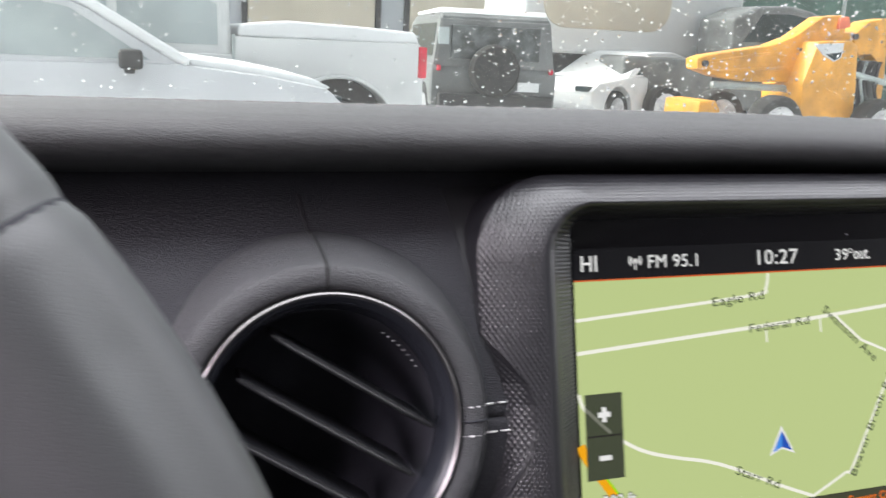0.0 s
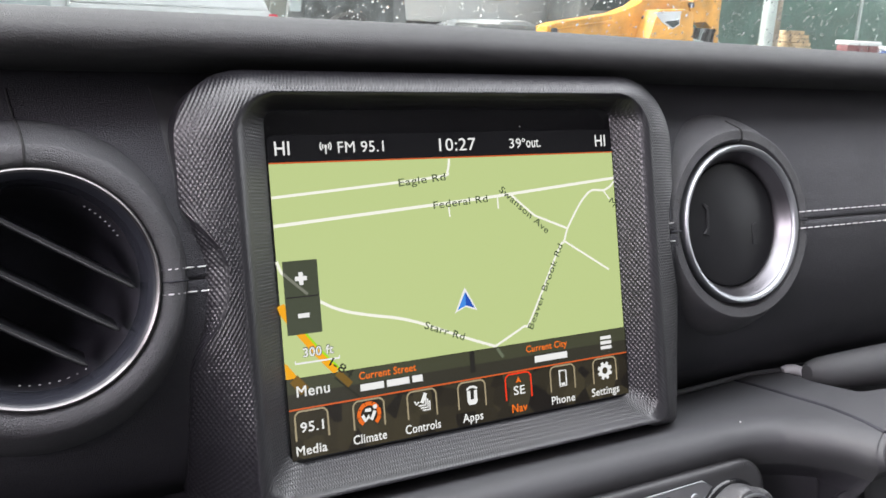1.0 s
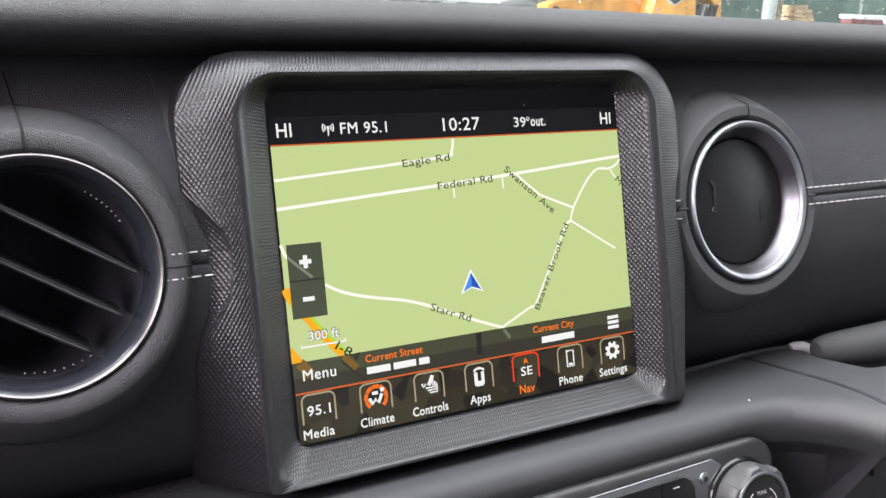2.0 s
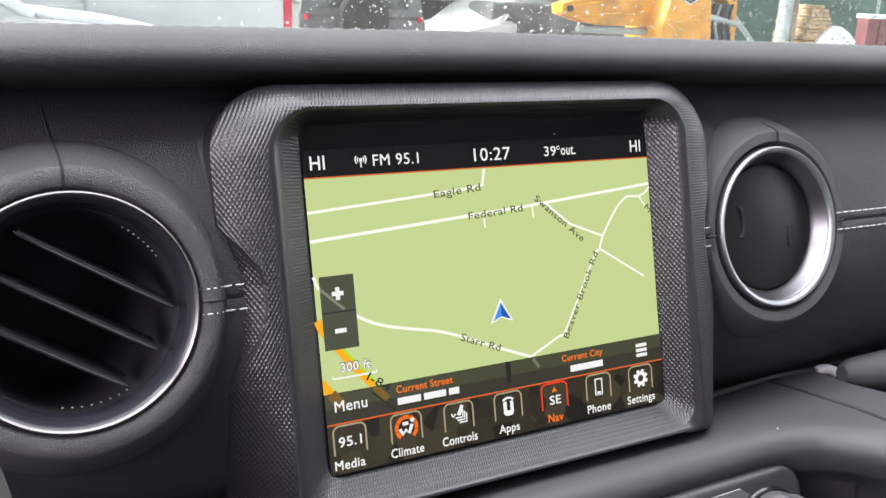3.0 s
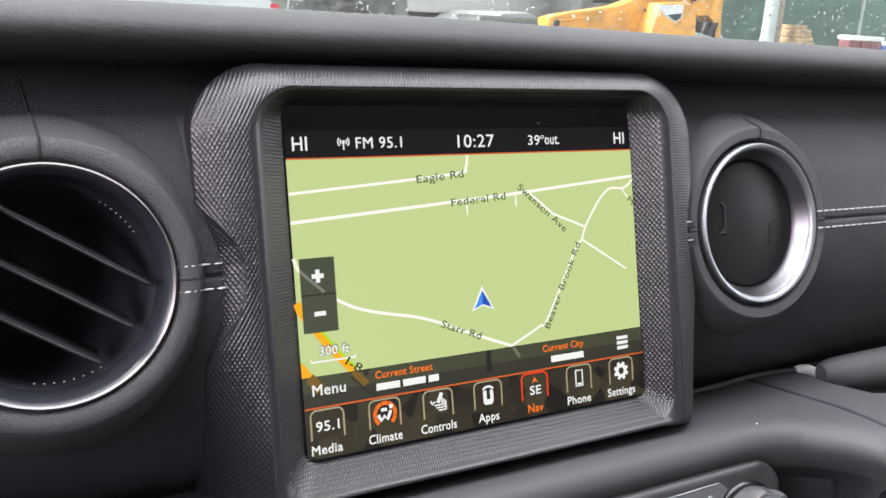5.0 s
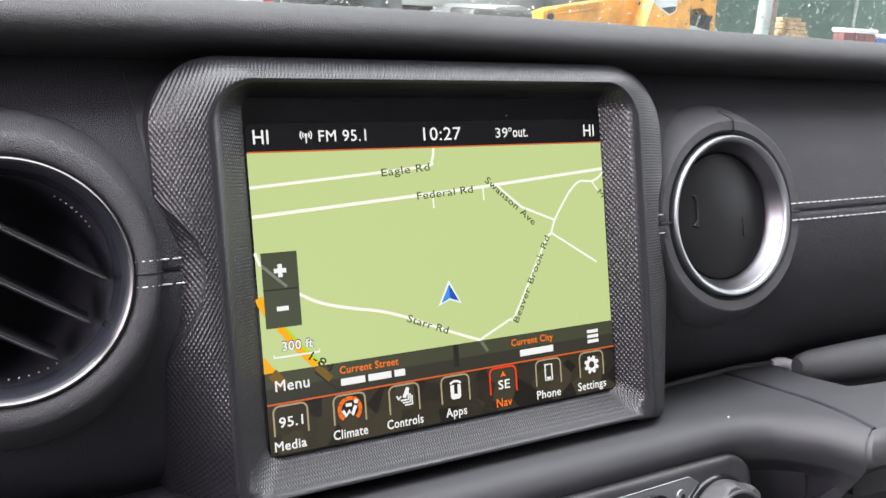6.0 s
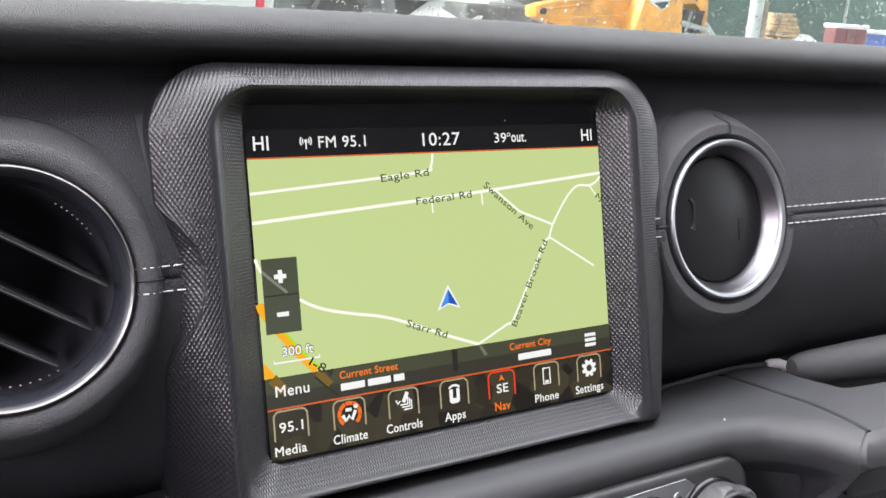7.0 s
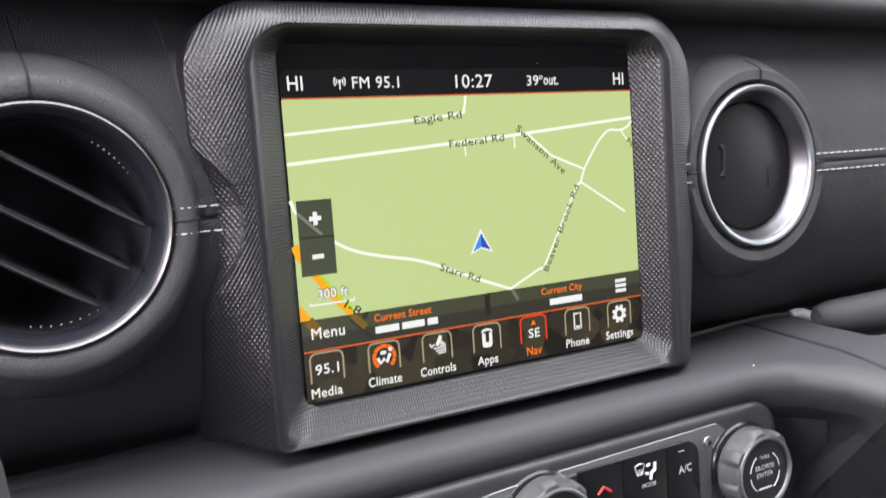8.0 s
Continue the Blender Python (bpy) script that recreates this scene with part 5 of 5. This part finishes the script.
part("windscreen_pillar", tube([(1.14, -0.86, 1.17), (0.42, -0.75, 1.60), (0.15, -0.72, 1.70)], 0.045, 10), M["snow"], cr, "snow-dusted pale pillar", frame_m=fm)
part("bumper", box(2.32, 2.48, -0.80, 0.80, 0.38, 0.58, 0.06, 3), M["trim"], cr, "black lower bumper", frame_m=fm)

# white pickup behind it, tail towards the passenger's side
fm = pose(0.0, 10.0, 0, 0, 0, 180)
pk = vehicle("pickup_truck", fm, "white pickup truck with snow along its load bed", "pickup truck",
             [(2.9, 0.55), (2.95, 0.95), (2.8, 1.12), (1.6, 1.18), (-0.74, 1.22), (-0.76, 1.40), (-2.74, 1.42), (-2.80, 1.36), (-2.82, 0.60), (-2.75, 0.55)],
             [(1.75, 1.15), (1.05, 1.80), (0.80, 1.90), (-0.55, 1.92), (-0.72, 1.86), (-0.74, 1.15)], 1.98, "white", (1.75, -1.86), bottom=0.50, arch=0.66, tyre_r=0.40,
             glass=([(1.35, 1.30), (0.98, 1.72), (0.45, 1.76), (0.45, 1.30)], [(0.36, 1.30), (0.36, 1.76), (-0.45, 1.78), (-0.60, 1.70), (-0.60, 1.30)]),
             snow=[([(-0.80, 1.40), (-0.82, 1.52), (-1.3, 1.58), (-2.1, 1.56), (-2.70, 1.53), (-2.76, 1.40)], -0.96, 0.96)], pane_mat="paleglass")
for sgn in (-1, 1):
    part("tail_lamp", box(-2.835, -2.735, sgn * 0.93 - 0.075, sgn * 0.93 + 0.075, 1.04, 1.38, 0.02, 2), M["red"], pk, "tall red tail lamp", frame_m=fm)
    part("door_handle", box(-0.50, -0.28, sgn * 1.0 - 0.02, sgn * 1.0 + 0.02, 1.14, 1.18, 0.01, 2), M["galv"], pk, frame_m=fm)
    part("bed_gap", box(-0.765, -0.735, sgn * 0.985 - 0.01, sgn * 0.985 + 0.01, 0.62, 1.42), M["galv"], pk, "dark gap between cab and bed", frame_m=fm, smooth=False)
    part("arch_lip", tube([(-1.86 + 0.67 * math.cos(radians(a)), sgn * 1.0, 0.36 + 0.67 * math.sin(radians(a))) for a in range(5, 176, 10)], 0.022, 6), M["white"], pk, frame_m=fm)
    part("wheel_well", prism([(-1.86 + 0.64 * math.cos(radians(a)), 0.38 + 0.64 * math.sin(radians(a))) for a in range(0, 181, 15)], sgn * 0.62, sgn * 0.70), M["trim"], pk, "black wheel well", frame_m=fm)
part("bumper", box(-3.0, -2.83, -0.9, 0.9, 0.52, 0.70, 0.03, 2), M["galv"], pk, "steel rear bumper", frame_m=fm)

# dark grey off-road car seen from behind
fm = pose(5.02, 13.6, 0, 0, 0, 82)
sv = vehicle("offroad_car", fm, "dark grey boxy off-road car speckled with snow", "car",
             [(2.1, 0.6), (2.15, 1.0), (1.2, 1.15), (-1.95, 1.15), (-2.05, 1.05), (-2.05, 0.55)],
             [(0.75, 1.10), (0.45, 1.78), (0.2, 1.86), (-1.85, 1.88), (-1.98, 1.80), (-2.02, 1.10)], 1.88, "grey", (1.4, -1.35), bottom=0.55, arch=0.5, tyre_r=0.42, inset=0.10,
             glass=([(0.55, 1.25), (0.35, 1.70), (-0.35, 1.72), (-0.35, 1.25)], [(-0.45, 1.25), (-0.45, 1.72), (-1.75, 1.72), (-1.8, 1.25)]),
             snow=[([(0.2, 1.86), (0.15, 1.92), (-1.8, 1.94), (-1.9, 1.86)], -0.80, 0.80)])
part("rear_window", box(-2.035, -1.985, -0.66, 0.66, 1.22, 1.70, 0.02, 2), M["snowglass"], sv, "snow-dusted rear glass", frame_m=fm)
for sgn in (-1, 1):
    part("tail_lamp", box(-2.10, -2.0, sgn * 0.84 - 0.025, sgn * 0.84 + 0.025, 1.05, 1.13, 0.010, 2), M["red"], sv, "red tail lamp", frame_m=fm)
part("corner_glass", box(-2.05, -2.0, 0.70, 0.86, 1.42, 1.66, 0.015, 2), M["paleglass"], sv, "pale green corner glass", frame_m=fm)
part("spare_tyre", lathe([(0.20, -0.1), (0.33, -0.1), (0.37, -0.05), (0.37, 0.05), (0.33, 0.1), (0.20, 0.1), (0.0, 0.08)], Matrix.Translation((-2.2, 0.05, 1.08)) @ Matrix.Rotation(radians(-90), 4, 'Y'), 40), M["tyre"], sv, "black spare tyre", frame_m=fm)
part("bumper", box(-2.22, -2.04, -0.85, 0.85, 0.52, 0.74, 0.03, 2), M["trim"], sv, "black bumper", frame_m=fm)
part("number_plate", box(-2.235, -2.225, -0.62, -0.30, 0.80, 0.93), M["white"], sv, "plain white plate", frame_m=fm, smooth=False)

# white saloon further off
fm = pose(9.2, 15.5, 0, 0, 0, 205)
ws = vehicle("saloon_car", fm, "white saloon car with snow on its roof", "car",
             [(2.2, 0.45), (2.25, 0.7), (2.0, 0.86), (1.0, 0.98), (-1.5, 1.0), (-2.2, 0.98), (-2.3, 0.7), (-2.25, 0.42)],
             [(1.05, 0.96), (0.35, 1.36), (-0.7, 1.42), (-1.3, 1.32), (-1.9, 0.98)], 1.8, "white", (1.35, -1.35),
             glass=([(0.80, 1.02), (0.28, 1.30), (-0.15, 1.33), (-0.15, 1.02)], [(-0.22, 1.02), (-0.22, 1.33), (-0.7, 1.33), (-1.45, 1.05)]),
             snow=[([(0.3, 1.36), (0.2, 1.44), (-0.7, 1.48), (-1.2, 1.40), (-1.3, 1.33)], -0.70, 0.70)])
for sgn in (-1, 1):
    part("headlamp", box(2.02, 2.26, sgn * 0.68 - 0.15, sgn * 0.68 + 0.15, 0.70, 0.80, 0.02, 2), M["window"], ws, frame_m=fm)
    part("tail_lamp", box(-2.32, -2.10, sgn * 0.72 - 0.15, sgn * 0.72 + 0.15, 0.74, 0.90, 0.02, 2), M["red"], ws, frame_m=fm)

# camper trailer with cream side and white rounded shell
fm = pose(9.7, 17.0, 0, 0, 0, 0)
ct = thing("camper_trailer", fm, "white rounded camper trailer with a cream side panel", "trailer")
part("shell", prism([(x, z) for x, z in rounded(-2.6, 2.6, 1.36, 3.6, (0.5, 0.75, 0.75, 0.5), (2, 2, 8))], -1.1, 1.1, 0.12, 3), M["white"], ct, "white rounded shell", frame_m=fm)
part("side_panel", prism([(x, z) for x, z in rounded(-2.2, 0.75, 1.86, 3.2, (0.3, 0.5, 0.5, 0.3), (2, 2, 6))], -1.13, -1.05, 0.02, 2), M["beige"], ct, "cream side panel", frame_m=fm)
part("chassis", box(-2.2, 2.2, -0.7, 0.7, 0.55, 1.4, 0.05, 2), M["trim"], ct, "dark chassis", frame_m=fm)
for x in (-0.5, 0.5):
    for sgn in (-1, 1):
        wheel_parts(ct, fm, x, sgn * 0.85, 0.36)

# beige building behind the cars
fm = pose(0, 24, 0)
bd = thing("low_building", fm, "low beige building with white trim and snow on its roof", "building")
part("wall", box(-14, 12.5, 0.0, 6, 0, 4.2), M["far"], bd, "pale grey wall", frame_m=fm, smooth=False)
part("roof", prism([(-14.4, 4.2), (12.9, 4.2), (12.9, 4.45), (-14.4, 4.45)], -0.5, 6.5), M["snow"], bd, "snow-covered flat roof", frame_m=fm, smooth=False)
for x0 in (-11.0, -4.2, 2.7, 7.2):
    part("roller_door", box(x0, x0 + 2.9 + (0.6 if x0 == 2.7 else 0), -0.06, 0.05, 0.2, 3.3, 0.02, 1), M["beige"], bd, "beige roller door", frame_m=fm, smooth=False)
    part("door_frame", join(box(x0 - 0.16, x0 - 0.01, -0.10, 0.05, 0, 3.45), box(x0 + 2.92 + (0.6 if x0 == 2.7 else 0), x0 + 3.06 + (0.6 if x0 == 2.7 else 0), -0.10, 0.05, 0, 3.45)), M["trim"], bd, "dark door frame", frame_m=fm, smooth=False)

# green fence with posts
FY = 17.5
fence = thing("fence", pose(20, FY, 0, 0, 0, -12), "tall green screened fence on galvanised posts", "fence")
fm = pose(20, FY, 0, 0, 0, -12)
for i in range(9):
    x0 = -9.0 + 3.0 * i
    part("screen_panel", sheet([x0 + 0.25 * k for k in range(13)], lambda x: [(0.04 * math.sin(3.1 * x + 0.8 * z), z) for z in (0.05, 0.8, 1.6, 2.4, 3.2, 4.2)]), M["green"], fence, "dark green screening", frame_m=fm)
    part("post", tube([(x0, -0.06, 0), (x0, -0.06, 4.3)], 0.05, 10), M["galv"], fence, "grey steel post", frame_m=fm)
part("rail", tube([(-9, -0.06, 4.2), (18, -0.06, 4.2)], 0.03, 8), M["galv"], fence, "grey steel rail", frame_m=fm)
# near gate post with its brace
gp = thing("gate_post", pose(13.27, 11.6, 0), "thick grey gate post with a slanted brace", "post")
part("post", lathe([(0.13, 0.0), (0.13, 3.4), (0.0, 3.45)], pose(13.27, 11.6, 0), 20), M["galv"], gp, "grey steel post", frame_m=I4)
part("post_sleeve", lathe([(0.085, 0.0), (0.085, 3.2), (0.0, 3.25)], pose(13.54, 11.65, 0), 20), M["bark"], gp, "weathered timber post", frame_m=I4)
part("brace", tube([(13.2, 11.6, 0.25), (11.2, 11.9, 2.2)], 0.045, 8), M["galv"], gp, "slanted steel brace", frame_m=I4)

# orange backhoe
bk = thing("backhoe", pose(9.6, 11.2, 0), "worn orange backhoe loader with its boom lowered", "digger")
fm = pose(0, 11.2, 0)
part("boom", prism([(7.82, 1.24), (7.80, 1.40), (8.0, 1.46), (9.13, 1.65), (9.54, 1.80), (10.04, 2.13), (10.44, 2.18), (10.52, 1.95), (10.46, 1.70), (9.9, 1.30), (9.5, 1.10), (8.7, 1.08), (8.2, 1.14)], -0.16, 0.16, 0.03, 2), M["orange"], bk, "orange boom", frame_m=fm)
part("boom_rib", prism([(8.05, 1.20), (8.05, 1.24), (9.4, 1.34), (9.4, 1.28)], -0.185, -0.14, 0.01, 1), M["orange"], bk, "raised orange rib", frame_m=fm)
part("boom_rib", prism([(7.95, 1.34), (7.95, 1.37), (9.1, 1.55), (9.1, 1.51)], -0.185, -0.14, 0.01, 1), M["orange"], bk, "raised orange rib", frame_m=fm)
part("body", prism([(9.52, 1.10), (9.56, 0.35), (10.62, 0.35), (10.60, 1.0), (10.50, 1.74), (10.30, 1.78), (9.72, 1.74)], -0.50, 0.45, 0.05, 2), M["orange"], bk, "orange body", frame_m=fm)
part("decal", prism([(9.63, 1.70), (10.20, 1.74), (10.19, 1.52), (10.05, 1.45), (9.83, 1.54)], -0.515, -0.49, 0.004, 1), M["silverpaint"], bk, "pale grey side plate", frame_m=fm, smooth=False)
part("decal_patch", prism([(9.86, 1.56), (10.17, 1.60), (10.16, 1.53), (10.05, 1.47)], -0.522, -0.51, 0.002, 1), M["window"], bk, "dark patch on the side plate", frame_m=fm, smooth=False)
part("reflector", prism([(10.33, 1.95), (10.34, 2.13), (10.50, 2.16), (10.57, 2.00)], -0.22, 0.22, 0.02, 2), M["coral"], bk, "coral red reflector", frame_m=fm)
part("rear_arm", prism([(10.66, 1.86), (10.96, 2.11), (11.34, 2.18), (11.42, 1.98), (11.42, 1.62), (11.47, 1.12), (11.47, 0.55), (11.33, 0.55), (11.24, 1.50), (11.1, 1.60), (10.84, 1.57)], -0.18, 0.18, 0.03, 2), M["orange"], bk, "orange rear arm", frame_m=fm)
part("link", prism([(10.42, 1.90), (10.80, 1.94), (10.92, 1.56), (10.48, 1.54)], -0.14, 0.14, 0.02, 2), M["orange"], bk, "orange link", frame_m=fm)
part("engine", box(10.64, 11.26, -0.30, 0.45, 0.45, 1.50, 0.10, 3), M["trim"], bk, "dark engine", frame_m=fm)
for k in range(4):
    x0 = 10.66 + 0.14 * k
    part("hose", tube([(x0, -0.33, 0.55), (x0 + 0.05, -0.40, 0.85), (x0 - 0.04, -0.38, 1.15), (x0 + 0.10, -0.32, 1.48)], 0.028, 8), M["galv" if k == 1 else "tyre"], bk, "bent hose", frame_m=fm)
part("ram", tube([(10.6, -0.36, 1.28), (11.3, -0.36, 1.16)], 0.05, 10), M["galv"], bk, "steel ram", frame_m=fm)
part("boom_ram", tube([(8.15, -0.1, 1.02), (9.55, -0.1, 1.00)], 0.055, 10), M["galv"], bk, "grey steel ram under the boom", frame_m=fm)
part("bucket", prism([(7.70, 0.50), (7.72, 0.78), (8.00, 0.80), (8.10, 0.66), (8.06, 0.50)], -0.45, 0.45, 0.03, 2), M["orange"], bk, "orange bucket", frame_m=fm)
for z, x in ((1.33, 7.93), (1.60, 9.72), (1.86, 10.72)):
    part("pin", lathe([(0.0, 0.0), (0.05, 0.0), (0.05, 0.42), (0.0, 0.42)], Matrix.Translation((x, 0.21, z)) @ Matrix.Rotation(radians(90), 4, 'X'), 14), M["trim"], bk, "dark pivot pin", frame_m=fm)
for x in (8.9, 10.9):
    for sgn in (-1, 1):
        wheel_parts(bk, fm, x, sgn * 0.70, 0.46, 0.3)

# dark machine behind the backhoe
fm = pose(12.1, 15.0, 0)
dm = thing("parked_machine", fm, "dark snow-speckled machine parked by the fence", "machine")
part("body", prism([(-1.15, 0.4), (1.15, 0.4), (1.18, 2.25), (0.75, 2.42), (0.25, 2.50), (-0.55, 2.46), (-1.15, 2.20)], -0.6, 0.6, 0.10, 3), M["grey"], dm, "rounded dark grey hood", frame_m=fm)
part("nose", box(-3.5, -1.4, -0.5, 0.5, 0.35, 1.38, 0.12, 3), M["grey"], dm, "low dark nose", frame_m=fm)
part("side_glass", prism([(-0.9, 1.75), (0.9, 1.80), (0.75, 2.25), (0.2, 2.34), (-0.5, 2.30)], -0.63, -0.58, 0.01, 1), M["window"], dm, "dark side glass", frame_m=fm)
for x in (-2.6, 0.5):
    for sgn in (-1, 1):
        wheel_parts(dm, fm, x, sgn * 0.6, 0.42, 0.3)

fm = pose(14.1, 11.8, 0, 0, 0, -12)
tp = thing("timber_stack", fm, "stack of raw timber boards under a slab of snow", "timber stack")
jit = np.random.default_rng(3)
for i in range(21):
    l, r = -0.46 + 0.10 * jit.random() + 0.008 * i, 0.42 - 0.014 * i + 0.12 * jit.random()
    bm = box(l, r - 0.05 * max(0, i - 17), -0.5 + 0.1 * jit.random(), 0.5, 0.0, 0.068, 0.01, 1)
    bmesh.ops.rotate(bm, matrix=Matrix.Rotation(radians(jit.uniform(-4, 4)), 3, 'Z') @ Matrix.Rotation(radians(jit.uniform(-1.5, 1.5)), 3, 'Y'), verts=bm.verts)
    bmesh.ops.translate(bm, vec=(0, 0, 0.074 * i), verts=bm.verts)
    part("board", bm, M["timber"], tp, frame_m=fm)
part("snow_cap", prism([(-0.10, 0.85), (0.05, 1.05), (0.22, 1.18), (0.42, 1.17), (0.62, 1.06), (0.78, 0.92), (0.98, 0.5), (1.1, 0.0), (0.3, 0.0), (0.0, 0.6)], -0.56, 0.5, 0.08, 3), M["snow"], tp, "white slab of snow", frame_m=fm)

for x, y, mat, w, top, label in ((17.42, 13.0, "brickred", 0.55, 1.33, "dark red crate with a pale lid in the snow"), (19.0, 13.1, "blue", 0.85, 1.24, "blue covered crate with snow on top")):
    fm = pose(x, y, 0)
    cr_ = thing("storage_crate", fm, label, "crate", "crates by the fence")
    part("box", box(-w, w, -0.5, -0.2, 0.0, top, 0.05, 2), M[mat], cr_, frame_m=fm)
    part("side_rib", box(-w * 0.35, -w * 0.27, -0.53, -0.49, 0.05, top - 0.04, 0.01, 1), M[mat], cr_, frame_m=fm)
    part("side_rib", box(w * 0.27, w * 0.35, -0.53, -0.49, 0.05, top - 0.04, 0.01, 1), M[mat], cr_, frame_m=fm)
    part("snow_cap", box(-w * 1.04, w * 1.04, -0.54, -0.16, top - 0.01, top + 0.09, 0.05, 3), M["snow"], cr_, "snow on top", frame_m=fm)

# low bank of snow in front of the cars
bank = part("snow_bank", sheet([-6 + 0.4 * i for i in range(70)], lambda x: [(5.6 + 0.3 * math.sin(x), 0.0), (6.0, 0.20 + 0.10 * math.sin(1.7 * x)), (6.4, 0.26 + 0.1 * math.sin(2.3 * x + 1)), (6.8, 0.0)]), M["snow"], None, frame_m=I4)
tagged(bank, "low ploughed bank of white snow", "snow bank", kind="structure")

# rain drops on the outside of the windscreen
rng = np.random.default_rng(7)
verts, faces = [], []
for _ in range(7200):
    x, u = rng.uniform(-0.45, 0.98), rng.uniform(0.01, 0.30)
    if x < 0.0 and rng.random() < 0.5:
        continue
    r = 0.0005 + 0.0009 * rng.random() ** 2.5
    ex = rng.uniform(0.9, 1.5)
    base = len(verts)
    for k, (f, h) in enumerate(((1.0, 0.0), (0.92, 0.35), (0.62, 0.68), (0.25, 0.82))):
        for j in range(8):
            a = 2 * math.pi * j / 8 + 0.3 * rng.random()
            verts.append((x + r * f * math.cos(a), u + r * f * ex * math.sin(a), -0.0031 - r * h * 0.8))
    for k in range(3):
        for j in range(8):
            faces.append((base + k * 8 + j, base + k * 8 + (j + 1) % 8, base + k * 8 + 8 + (j + 1) % 8, base + k * 8 + 8 + j))
    faces.append(tuple(base + 24 + j for j in range(8)))
    faces.append(tuple(base + j for j in range(7, -1, -1)))
me = bpy.data.meshes.new("rain_drops")
me.from_pydata(verts, [], faces)
me.update()
d = part("rain_drops", me, M["water"], None, frame_m=WS)
tagged(d, "clear rain drops beading on the windscreen", "rain drops", kind="stuff")
